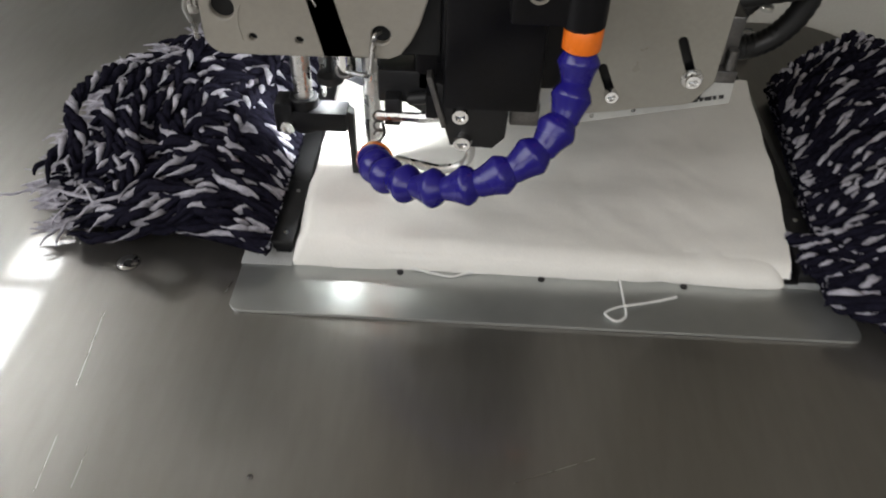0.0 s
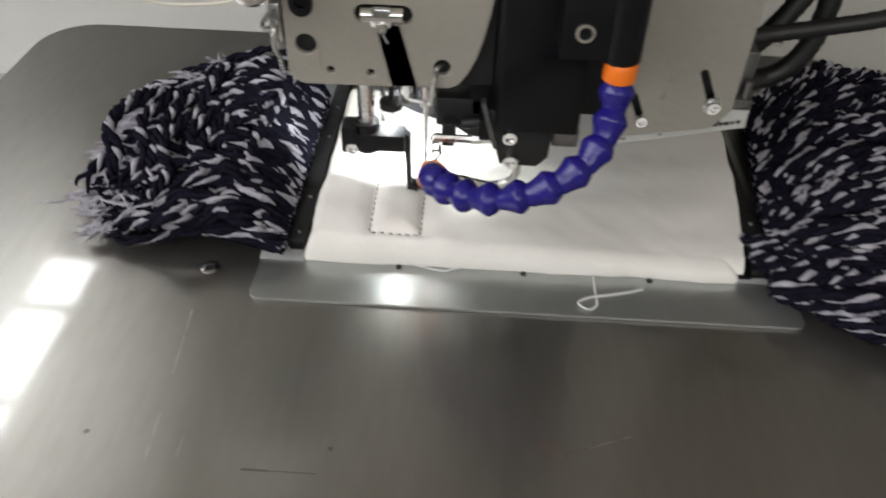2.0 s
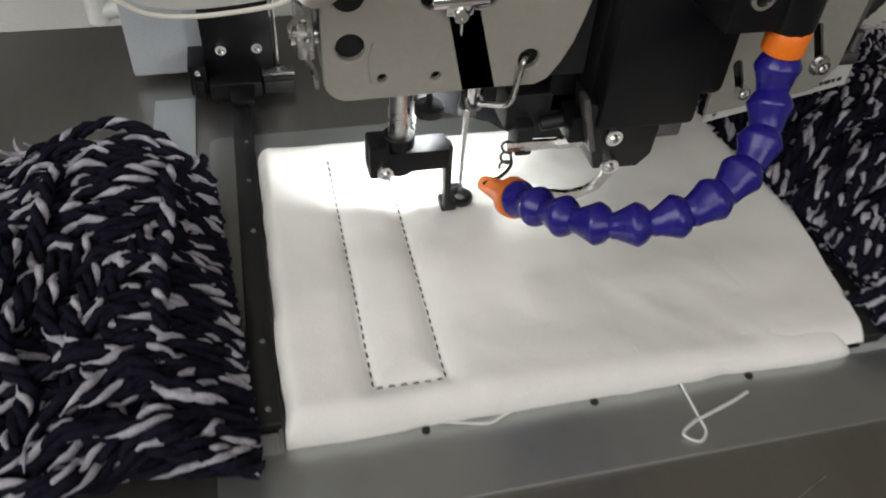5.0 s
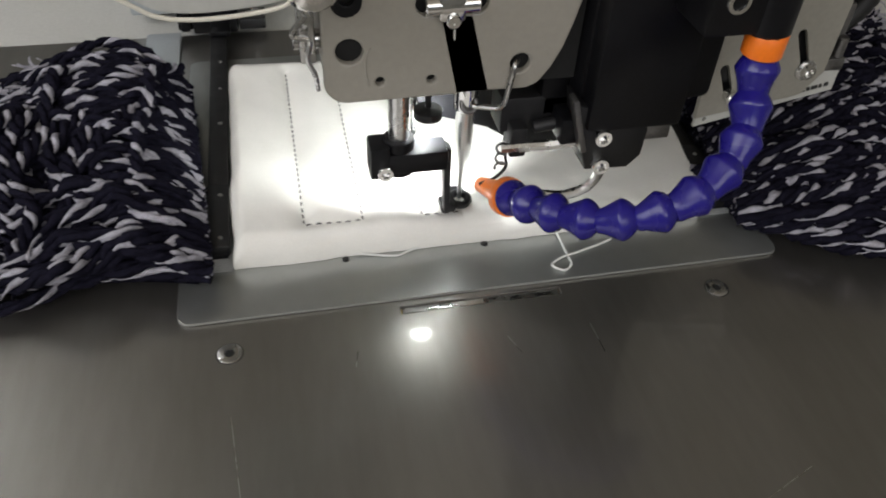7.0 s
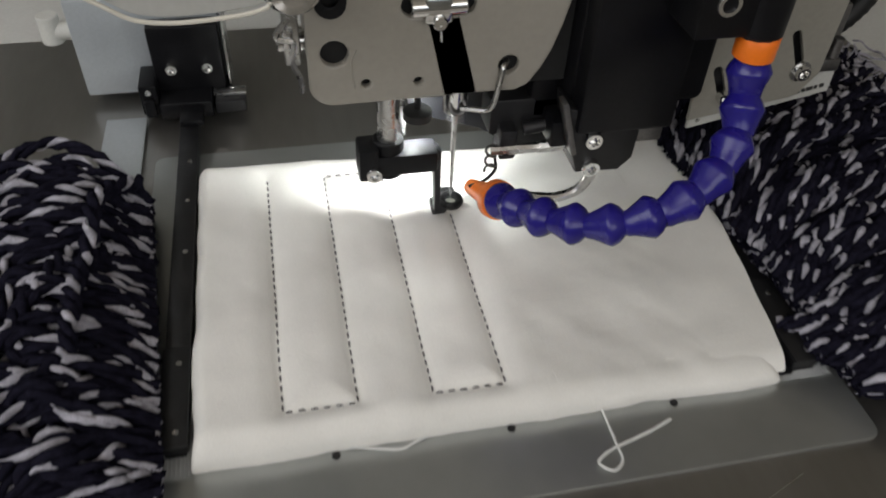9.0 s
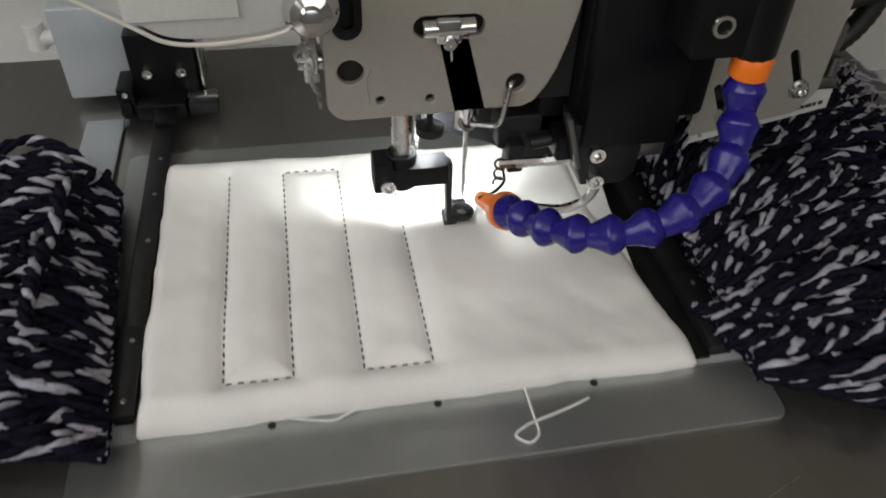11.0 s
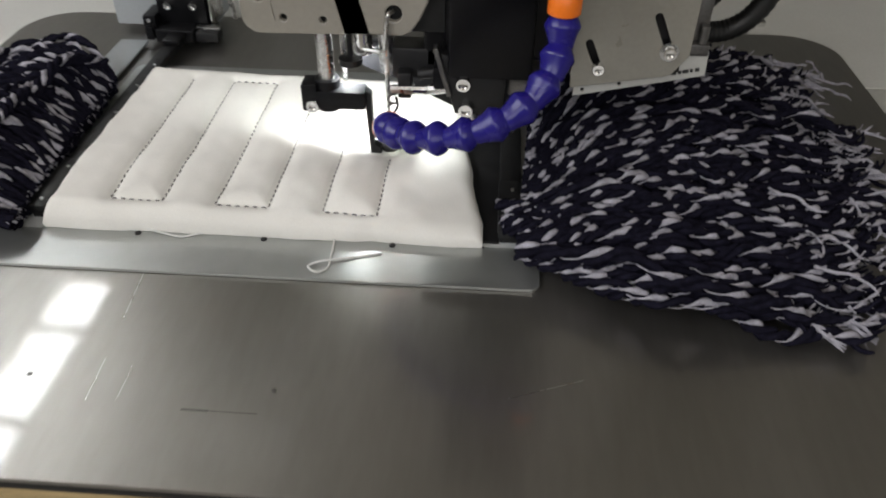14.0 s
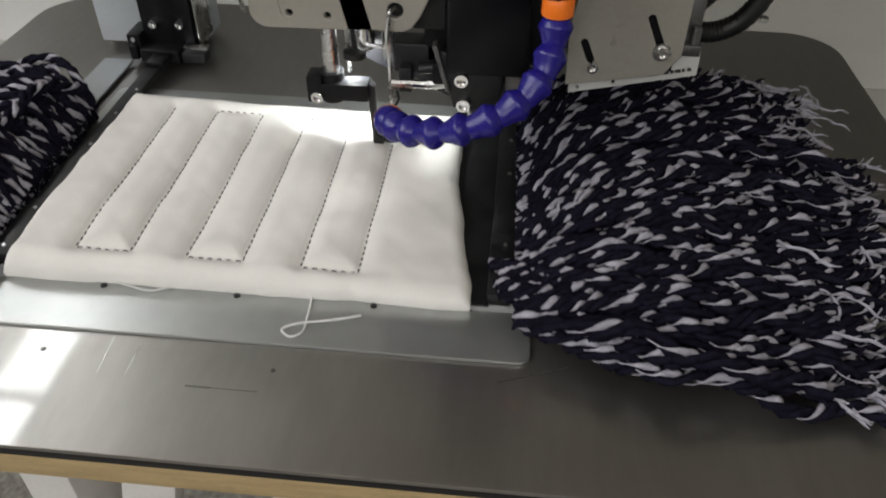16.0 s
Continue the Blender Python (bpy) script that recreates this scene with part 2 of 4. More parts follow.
for y0, y1 in ((0.70, 1.15), (1.19, 1.58), (1.62, 1.86)):
    part("sky_pane", box(SKY_X[0] * 1000 + 1, SKY_X[1] * 1000 - 1, y0 * 1000, y1 * 1000, 1820, 1832), DAY, rooflight, "bright daylight outside")
for y in (1.17, 1.60):
    part("bar", box(SKY_X[0] * 1000 + 1, SKY_X[1] * 1000 - 1, y * 1000 - 19, y * 1000 + 19, 1801, 1840, 2), WALL_PAINT, rooflight)
# unseen north wall, coloured dark so the rear of the table reflects less
slab("wall_north", -1.8, 2.4, 2.6, 2.8, -0.8, CEIL, DARK_WALL, "unseen workshop wall, darkened for its reflection in the steel", "wall")
slab("wall_east", 2.2, 2.4, -2.6, 2.6, -0.8, CEIL, WALL_PAINT, "dim painted workshop wall", "wall")
# unseen south wall behind the camera, its wide opening added for the fill
south = thing("wall_south", "unseen painted wall with a wide opening added for fill light", "wall", kind="structure")
for a in ((-1800, 2400, -800, 600), (-1800, -1050, 600, 1800), (1650, 2400, 600, 1800)):
    part("wall_piece", box(a[0], a[1], -2800, -2600, a[2], a[3]), WALL_PAINT, south)
# unseen west wall, its broad opening up to the ceiling added for the fill
west = thing("wall_west", "unseen painted wall with a broad opening added for fill light", "wall", kind="structure")
for y0, y1, z0, z1 in ((-2600, 2600, -800, 650), (-2600, -1950, 650, 1800), (50, 2600, 650, 1800)):
    part("wall_piece", box(-1800, -1600, y0, y1, z0, z1), WALL_PAINT, west)

# ---- the table ----
table = thing("sewing_table", "steel-topped plywood sewing table on white legs", "table", 0, 0, 0)
part("board", box(-279, 279, -195, 176, -21, -2.2, 1.0), PLYWOOD, table, "plywood board with a pale yellow edge")
# black strip paints the shadow line below the steel's front edge
part("edge_shadow", box(-280, 280, -196.4, -194.6, -6.5, -2.3, 0.3), BLACK_MATT, table, "thin black strip for the shadow under the steel edge")
out = arc(281 - 34, 192 - 34, 34, 0, 90, 10) + arc(-281 + 34, 192 - 34, 34, 90, 180, 10) + arc(-281 + 3, -197 + 3, 3, 180, 270, 4) + arc(281 - 3, -197 + 3, 3, 270, 360, 4)
slit = rounded(-33, 32.3, -48.2, -44.3, 0.3, 2)
part("steel_top", moved(sheet([out, slit], 2.0, 0.35), Matrix.Translation((0, 0, -2.0))), STEEL_TABLE, table, "brushed stainless steel sheet, scratched", 8)
part("slot_insert", box(-32.2, 31.6, -47.6, -44.9, -2.1, -0.5, 0.15), STEEL, table, "thin steel insert in a slot")
for x, y in ((-98, -57), (97, -56)):
    scr_bm = lathe([(4.6, -0.2), (4.6, 0.25), (4.2, 0.5), (1.9, 0.5), (1.8, 0.05), (0.01, 0.0)], 24)
    scr = part("countersunk_screw", moved(scr_bm, Matrix.Translation((x, y, 0.05))), STEEL, table, "flush socket screw")
    # near-black disc paints the shade down in the socket
    part("socket", moved(lathe([(1.9, 0), (1.85, 0.12), (1.0, 0.14)], 6), Matrix.Translation((x, y, 0.12))), CAVITY_SHADE, scr, "hexagon socket with its shade painted near-black")
    part("rim_gap", moved(lathe([(5.2, -0.01), (5.2, 0.03), (4.7, 0.04)], 24), Matrix.Translation((x, y, 0.0))), DARK_STEEL, scr)
# bright lines; the pair starting near y = -162 imitates faint reflections
for a, b, w in (((38.4, -65.5), (39.1, -80), 0.35), ((-97.9, -85), (-95, -121), 0.3), ((4.9, -66.5), (8.2, -75), 0.3), ((-52, -64), (-53.5, -71), 0.3), ((-92.2, -162.4), (-93.4, -141), 0.2), ((-81.1, -161.5), (-81.1, -145), 0.2), ((62, -150), (90, -139), 0.25)):
    p, q = Vector((*a, 0)), Vector((*b, 0))
    part("scratch", moved(box(-w / 2, w / 2, 0, (q - p).length, -0.05, 0.015), Matrix.Translation(p) @ (q - p).to_track_quat("Y", "Z").to_matrix().to_4x4()), STEEL, table, "fine bright scratches and painted reflection streaks")
for x0, x1, w in ((-56, -46, 0.5), (-46, -28, 0.22)):
    part("scratch", box(x0, x1, -164 - w, -164 + w, -0.05, 0.014), DARK_STEEL, table, "dark rubbed scratch")
part("burr", moved(lathe([(1.2, 0), (1.0, 0.2), (0.4, 0.3)], 7), Matrix.Translation((-118.5, -151.7, 0.02))), DARK_STEEL, table, "small dark burr on the steel")
part("burr", moved(lathe([(1.0, 0), (0.9, 0.4), (0.5, 0.6), (0.4, 0.2)], 12), Matrix.Translation((-24.7, -153, 0.02))), DARK_STEEL, table, "small dark burr on the steel")
for x in (-132, 190):
    for y in (-170, 60):
        part("leg", moved(box(-10, 13, 0, 40, -772, 0, 2), Matrix.Translation((x, y, -28))), LEG_WHITE, table, "white square steel leg")
part("brace", moved(box(-12, 12, -6, 6, -320, 0, 1.5), Matrix.Translation((-76, -165, -30)) @ pose(0, 0, 0, 0, 12, 0)), LEG_WHITE, table, "white angled brace")

# ---- grey machine bed behind and beside the table ----
bed = thing("machine_bed", "pale grey enamelled machine bed round the steel sheet", "machine bed", 0, 0, 0)
part("rear_panel", box(-700, 700, 120, 900, -40, -2.4, 1.5), PALE_GREY, bed)
part("side_panel", box(282, 700, -200, 120, -40, -2.4, 1.5), PALE_GREY, bed)
part("side_panel", box(-700, -282, -200, 120, -40, -2.4, 1.5), PALE_GREY, bed)
part("screw", moved(lathe([(4.5, 0), (4.5, 2.4), (4, 3), (2, 3), (2, 1), (0.01, 1)], 20), Matrix.Translation((241, 216, -2.4))), CHROME, bed)

for x in (-660, 660):
    for y in (160, 860):
        part("leg", box(x - 20, x + 20, y - 20, y + 20, -799, -40.5, 2), LEG_WHITE, bed, "white square steel leg")

# ---- sewing machine head ----
head = thing("sewing_machine", "beige industrial pattern sewing machine head", "sewing machine", 0, 200, 0)
head.location = (0, 0, 0)
FY = -33.0
plate_out = ([(-49, 86.6), (-11.5, 87.0), (-17.8, 114.6), (-9.6, 114.8), (-2.4, 87.4), (11.5, 87.4)] + [(15.5, 89.2), (19.4, 94.6), (22.6, 101.5), (25.2, 110.5), (27.4, 120.5), (29.2, 132), (31, 150), (31.5, 205)]
             + [(-55.5, 205), (-55.5, 94.5)] + arc(-48.0, 94.2, 7.6, 180, 262, 6))
holes = [circle(-47.2, 104.7, 4.3), circle(-37.7, 93.7, 1.5, 16), circle(-21, 93.2, 1.5, 16), circle(8.6, 96.9, 3.4), slot(-15.2, 118.8, 23, 7.4), slot(-47.6, 125.5, 6.4, 13)]
part("face_plate", upright(sheet([plate_out] + holes, 3.2, 0.7), FY), BEIGE, head, "beige enamelled face plate with holes and a slanted notch", 10)
# panel that paints the head's shaded inside near-black
part("face_backing", box(-54, 29.5, -29.6, -27.4, 88.2, 205), CAVITY_SHADE, head, "near-black panel for the shade behind the openings")
part("arm", cat(box(-55, 30.5, -27.2, 200, 88, 215, 5, 3)), BEIGE, head, "beige enamelled arm casting")
part("plate_ridge", tube(smooth_path([(-40.6, FY - 0.1, 105.8), (-42.0, FY - 0.1, 102.5), (-42.2, FY - 0.1, 98), (-41.3, FY - 0.1, 92.6)], 16), 0.3, 6), BEIGE, head, "thin raised casting line")
ring = upright(sheet([slot(-47.6, 125.5, 9.6, 17.6), slot(-47.6, 125.5, 4.2, 10)], 2.0, 0.5), FY - 1.6)
part("slot_ring", ring, BLACK, head, "black oblong bushing")
tl = cat(rod((-24, FY - 0.5, 118.6), (-7, FY - 0.5, 119), 3.1), box(-20, -11.5, FY - 3.5, FY + 0.5, 114.2, 122.4, 1.2), rod((-15.5, FY - 4.6, 114.8), (-15.5, FY - 1, 114.8), 2.3))
part("take_up_lever", tl, CHROME, head, "bright take-up lever in the oblong opening")
part("needle_thread", tube(smooth_path([(-15.5, FY - 4.6, 114.5), (-12.8, -30, 101), (-9, -28, 86), (-6.2, -27.5, 79)], 20), 0.35, 5), THREAD_WHITE, head, "thin white sewing thread")
# thread guide wire from the round hole to the needle bar
part("guide_wire", tube(smooth_path([(8.2, -31, 97.4), (6.4, -34.2, 96.8), (5.4, -34.4, 91), (4.4, -33.6, 83), (2.8, -32, 79.8), (-3, -29.5, 79.2), (-5.4, -28.6, 79.2)], 36), 0.95, 8), STEEL, head, "bent steel thread guide wire")
gr = [Vector((-6.3 + 2.6 * math.cos(a), -27.5 + 1.4 * math.sin(a), 79.4 + 2.4 * math.sin(a))) for a in [6.283185 * k / 16 for k in range(17)]]
part("guide_eye", tube(gr, 0.9, 8), DARK_STEEL, head, "round thread eye")
part("bar_bushing", cat(rod((-6.5, -24, 75.5), (-6.5, -24, 93), 4.2, 20), rod((-6.4, -27, 84), (-6.4, -23, 84), 2.6)), CHROME, head, "chrome bushing")
# presser bar, clamp and foot
part("presser_bar", rod((-27.5, -8, 45), (-27.5, -8, 110), 3.9, 24), STEEL, head, "steel presser bar")
part("guide_rod", rod((-20.5, 0, 50), (-20.5, 0, 105), 1.2, 12), STEEL, head, "thin steel guide rod")
cl = cat(box(-39.3, -9.0, -14.5, -3.5, 41.4, 50.6, 1.2), box(-39.3, -31.5, -14.8, -3.2, 40.0, 54.0, 1.2), rod((-27.5, -8, 39.5), (-27.5, -8, 55), 6.0, 24))
part("foot_clamp", cl, BLACK, head, "black clamp on the presser bar")
cap_screw(-33.8, -14.2, 44.0, 3.1, head)
footp = [(-10.4, 50.6), (-6.8, 47.5), (-6.4, 20.5), (-3.6, 18.6), (-3.6, 16.6), (-8.6, 16.6), (-9.8, 41)]
part("foot_leg", upright(sheet([footp], 5.5, 0.6), -10), BLACK_MATT, head, "black presser foot leg")
fr = [Vector((3.8 * math.cos(a), -0.5 + 4.2 * math.sin(a), 15.0)) for a in [6.283185 * k / 24 for k in range(25)]]
part("foot_ring", cat(tube(fr, 1.7, 8), box(-9, -3.4, -7, 1, 13.4, 16.8, 0.6), box(-3, 3, 3, 8, 13.6, 16, 0.6)), BLACK_MATT, head, "dark steel ring foot round the needle")
# needle bar, moving
needle_bar = part("needle_bar", cat(rod((0, 0, 0), (0, 0, 75), 3.6, 24, 0.8), rod((0, 0, 6), (4.6, 0, 6), 1.4, 10)), STEEL, head, "polished needle bar")
part("needle", lathe([(0.25, -38), (0.9, -34), (1.05, -10), (1.15, -2), (1.15, 1)], 10), STEEL, needle_bar, "thick steel needle")
# work lamp housing
part("lamp_housing", moved(lathe([(0.01, 2.4), (5.0, 2.3), (5.1, 0.6), (5.5, 0.6), (5.5, 3.6), (4.0, 4.4), (1.2, 4.8), (1.2, 28), (0.01, 28)], 24), Matrix.Translation((-16, -6, 61.0))), BLACK_MATT, head, "small round black work lamp")
part("led_lens", moved(lathe([(4.3, 0), (4.7, 0.2), (4.7, 0.8), (4.0, 0.9)], 20), Matrix.Translation((-16, -6, 62.8))), LED, head, "glowing led lens")
part("led_lens", moved(lathe([(2.2, 0), (2.5, 0.2), (2.5, 0.8), (1.8, 0.9)], 14), Matrix.Translation((-1, 7.5, 67))), LED, head, "small glowing led lens")
# black rocker behind the needle
rk = [(-17.2, 60), (-16, 54), (-6, 49.5), (12.6, 43), (20, 38), (30, 33), (50, 32), (52, 60), (30, 66), (-10, 66)]
part("rocker_arm", upright(sheet([rk, slot(18, 55, 4.5, 9), slot(26, 53, 4.0, 9)], 5, 0.8), 10), BLACK, head, "black slotted rocker arm")
part("rocker_bracket", upright(sheet([[(14, 88), (24, 95), (34, 86), (36, 64), (28, 62), (22, 76)]], 6, 0.8), -14), DARK_STEEL, head, "dark steel bracket")
part("gap_cover", box(20, 46, -26, -6, 70, 120, 2), BLACK, head)
# black column and clamp block with the knife
part("column", cat(box(31.5, 66.5, -44, -8, 74, 215, 2.0), box(30, 80, -36, 5, 79, 215, 3)), BLACK, head, "black enamelled slide column")
part("clamp_block", upright(sheet([[(34.8, 56.6), (51, 56), (55.5, 61), (56, 72), (52.5, 77), (28.5, 84), (30.6, 70)]], 15, 1.0), -41.5), BLACK_MATT, head, "black clamp block")
part("trimmer_body", cat(box(6, 33, -26, -13, 65, 79, 1.0), box(9, 15, -32, -22, 58, 70, 0.8), rod((18, -28, 68), (30, -30, 71), 2.4, 12)), BLACK_MATT, head, "black trimmer body")
part("side_block", box(25, 33, -38, -26, 66, 76, 0.8), BLACK, head, "small dark steel block")
part("side_block", box(57, 68, -36, -24, 63.5, 72.5, 0.8), DARK_STEEL, head, "small dark steel block")
part("link_plate", moved(box(-1, 1, -3, 3, -11, 11, 0.4), Matrix.Translation((29.4, -40, 76)) @ pose(0, 0, 0, 0, -16, 0)), DARK_STEEL, head, "dark steel link plate")
cap_screw(38.2, -41.5, 71.6, 3.2, head)
cap_screw(39.4, -41.5, 59.6, 3.2, head)
cap_screw(60, -62, 129.6, 3.8, head)
kn = cat(tube(smooth_path([(31, -36, 66), (24, -34, 63.8), (15, -32, 62.6), (6, -30.5, 61.6)], 14), [2.2] * 6 + [1.9] * 9, 8), box(12, 26, -33, -30.5, 60.6, 62.4, 0.4))
part("knife_arm", kn, STEEL, head, "bright thread trimmer arm")
kp = [Vector((6.2 + 1.8 * math.cos(a * 0.9), -30.5 + 1.8 * math.sin(a * 0.9), 63.5 - 0.62 * a)) for a in [0.5 * k for k in range(36)]]
part("spring", tube(kp, 0.5, 6), DARK_STEEL, head, "small dark coil spring")
part("catch_wire", tube(smooth_path([(8, -30.5, 58), (8.5, -30.5, 53), (5, -30, 48), (-0.5, -29, 45)], 16), 0.6, 6), BLACK_MATT, head, "black bent catch wire")
part("bent_rod", tube(smooth_path([(41.5, -41, 60), (42.8, -38, 54), (42.4, -36, 48), (39.5, -35, 43), (32, -35, 40.6), (24, -34, 41), (13, -33, 43)], 36), 1.9, 10), STEEL, head, "bent steel rod")
# hose holder
part("hose_holder", cat(rod((74.8, -60.5, 118.6), (74.5, -60.5, 215), 7.0, 24), box(52, 80, -64.5, -44, 118.6, 150, 1.5), rod((74.8, -60.5, 117.8), (74.7, -60.5, 123), 6.6, 12)), BLACK, head, "black hose holder")
# slotted plate and pale scale strip
sp = [(84.5, 62.5), (83.4, 90), (88, 122), (92, 200), (134, 200), (133.4, 112), (133.2, 79), (127, 70.2), (124, 69.2)]
part("slotted_plate", upright(sheet([sp, turned(slot(93.0, 78.0, 3.3, 15), 93, 78, 24), turned(slot(121.0, 88.6, 3.3, 19), 121.0, 88.6, 25)], 2.2, 0.4), -24.5), BEIGE_SHEET, head, "grey painted sheet plate with two slots", 10)
# black sheet stands in for the shade seen through the two slots
part("slot_shade", box(86, 131, -22.2, -19.5, 70, 130, 0.5), BLACK, head)
st = [(86.3, 57.4), (142.0, 69.4), (141.6, 80.4), (129, 79.5), (86.3, 68)]
part("scale_strip", upright(sheet([st, circle(90, 64, 0.9, 10), circle(90.2, 60.6, 0.9, 10), circle(106, 64.0, 0.9, 10)], 1.6, 0.25), -22.2), PALE_GREY, head, "pale grey scale strip with small holes", 10)
for i, w in enumerate((2.2, 1.4, 2.6, 1.2, 1.8)):
    part("print_bar", moved(box(-w / 2, w / 2, -0.1, 0.1, -0.8, 0.8), Matrix.Translation((128.6 + i * 2.4, -22.5, 70.2 + i * 0.52)) @ pose(0, 0, 0, 0, -12, 0)), PRINT, head, "illegible dark print")
cap_screw(95.4, -24.5, 72.6, 2.6, head)
cap_screw(124.4, -24.5, 80.8, 2.8, head)
part("washer", along(lathe([(4.0, 0), (4.0, 0.8), (2.6, 0.9), (2.6, 0.8)], 20), (124.4, -24.4, 80.8), (0, -1, 0)), STEEL, head)
part("plate_tab", cat(box(133, 141, -24, -8, 79, 84, 0.6), rod((138, -22, 84), (138, -22, 92), 2.0, 12), box(132, 140, -20, -4, 84, 104, 1)), DARK_STEEL, head, "dark steel fastener")
part("rear_housing", box(80, 132, -19, 190, 76, 215, 4), BLACK, head, "black motor housing")
# tray and tension parts beside the face plate
tray_path = smooth_path([(-118, -60, 146), (-104, -60, 137), (-97, -60, 132.6), (-88, -60, 131.2), (-76, -60, 131.8), (-67, -60, 133.2), (-63.5, -60, 135.5), (-63, -60, 141)], 40)
part("tray_rim", tube(tray_path, 0.6, 8), CREAM, head, "cream rim of a curved tray")
tr = [(p.x, p.z + 0.8) for p in tray_path]
part("tray_shell", upright(sheet([tr + [(-63, 190), (-118, 190)]], 60, 1.0), -59), PALE_GREY, head, "pale grey curved casing")
part("casing_label", box(-106, -77, -60.2, -59.2, 138.4, 170, 0.2), WHITE_PLASTIC, head, "plain white panel")
kb = along(lathe([(3, 0), (7.2, 1), (7.6, 3), (6.2, 5.5), (5.6, 8), (3.2, 9), (2.8, 11.5), (1, 12)], 28), (-58.5, -58, 139.5), (0, -1, 0.1))
part("tension_knob", kb, CHROME, head, "chrome thread tension knob")
part("tension_post", rod((-58.5, -60, 139.5), (-55, -33, 134), 4.0, 16), DARK_STEEL, head)
part("check_spring", tube(smooth_path([(-60, -34, 118), (-64, -34, 112), (-59, -34, 110), (-60, -34, 104), (-58, -34, 98), (-57.5, -34, 93)], 30), 0.9, 6), STEEL, head, "thin steel check spring")
part("side_screw", cat(rod((-64, -23, 105), (-55, -23, 105), 3.2, 16), box(-62, -57, -30, -16, 100, 120, 0.8)), STEEL, head, "side fitting")

# black hoses and cables behind the slotted plate
for pts, r, lab in (([(136, 8, 82), (142, 10, 78), (149, 10, 76), (157, 10, 77.5), (165, 10, 83), (171, 10, 93), (174, 11, 107), (175, 14, 135)], 4.6, "ribbed black cable hose"),
                    ([(132, 4, 97), (140, 0, 101), (153, 0, 104), (174, 0, 108), (198, 0, 114), (230, 6, 126)], 3.5, "thin black rubber cable hose"),
                    ([(134, 8, 78), (138, 6, 86), (144, 5, 94), (151, 5, 103), (159, 6, 116), (170, 8, 140)], 4.4, "black rubber cable hose")):
    c = tagged(part("cable", tube(smooth_path(pts, 48), [r * (1 + 0.09 * (k % 2)) for k in range(49)], 12), RUBBER), lab, "cable", "cables behind the head")

# ---- blue jointed air hose ----
HOSE = [Vector(p) for p in ((75.2, -60.6, 114.0), (74.9, -60.2, 83.0), (81.8, -90.2, 84.5), (21.4, -107.6, 60.5), (6.5, -69.5, 70.1), (5.6, -41.5, 48.6))]


def hose_at(s):
    b = [math.comb(5, k) * (1 - s) ** (5 - k) * s ** k for k in range(6)]
    return sum((w * p for w, p in zip(b, HOSE)), Vector((0, 0, 0)))


hose = thing("air_hose", "blue jointed plastic air hose with orange fittings", "hose", 0, 0, 0)
dense = [hose_at(i / 400) for i in range(401)]
run = [0.0]
for a, b in zip(dense, dense[1:]):
    run.append(run[-1] + (b - a).length)


def hose_len(d):
    i = min(max(np.searchsorted(run, d), 1), 400)
    u = (d - run[i - 1]) / max(run[i] - run[i - 1], 1e-9)
    return dense[i - 1].lerp(dense[i], u)


COUNT = 11
pitch = (run[-1] - 4.0) / COUNT
seg_profile = [(4.2, -2.2), (5.0, -0.8), (5.2, 0.8), (5.9, pitch * 0.28), (6.95, pitch * 0.50), (7.2, pitch * 0.56), (7.0, pitch * 0.63), (6.1, pitch * 0.78), (5.1, pitch * 0.90), (4.6, pitch * 0.97), (4.2, pitch + 0.6)]
for k in range(COUNT):
    a, b = hose_len(3.0 + k * pitch), hose_len(3.0 + (k + 1) * pitch)
    wide = 0.95
    neck = 0.0 if k < 5 else 1.3
    bm = along(lathe([((r - neck * max(0, 6.3 - r) / 2) * wide if k < COUNT - 1 else r * 0.9, h if k < COUNT - 1 else max(h, 1.2)) for r, h in seg_profile], 24), b, a - b)
    part("hose_segment", bm, BLUE, hose, smooth=50)
part("orange_collar", moved(lathe([(5.4, 0), (6.2, 0.6), (6.3, 7.6), (5.6, 8.4)], 28), Matrix.Translation((75.2, -61, 110.4))), ORANGE, hose, "orange collar", 50)
tip, base = Vector((1.2, -21.1, 39.4)), Vector((6.0, -43.0, 49.4))
d = (tip - base).normalized()
noz = lathe([(4.5, -3.6), (7.0, -2.8), (7.2, 0.8), (6.6, 1.8), (5.2, 2.4), (4.5, 6), (3.7, 13), (3.0, 21), (2.6, 21.4), (1.9, 21), (1.8, 16), (0.01, 15.5)], 28)
part("nozzle", along(noz, base, d), ORANGE, hose, "orange tapered nozzle", 50)

# ---- moving clamp carriage (origin on the middle plate screw) ----
carriage = thing("clamp_carriage", "galvanised feed plate with black clamp arms sliding on the table", "clamp", 0, 0, 0)
po = arc(125.2 - 5, 168, 5, 0, 90, 4) + arc(-125.2 + 5, 168, 5, 90, 180, 4) + arc(-125.4 + 5, -25.7 + 5, 5, 180, 270, 5) + arc(125.4 - 5, -25.7 + 5, 5, 270, 360, 5)
part("feed_plate", moved(sheet([po], 1.3, 0.3), Matrix.Translation((0, 0, 0.2))), ZINC, carriage, "thin galvanised sheet plate", 8)
for x in (-59, 0, 59.2):
    part("plate_screw", moved(lathe([(1.5, 0), (1.4, 0.5), (0.6, 0.6)], 12), Matrix.Translation((x, 0, 1.5))), BLACK_MATT, carriage, "tiny black screw")
part("edge_slot", box(84, 101, 1.5, 3.0, 1.45, 1.62), BLACK_MATT, carriage)


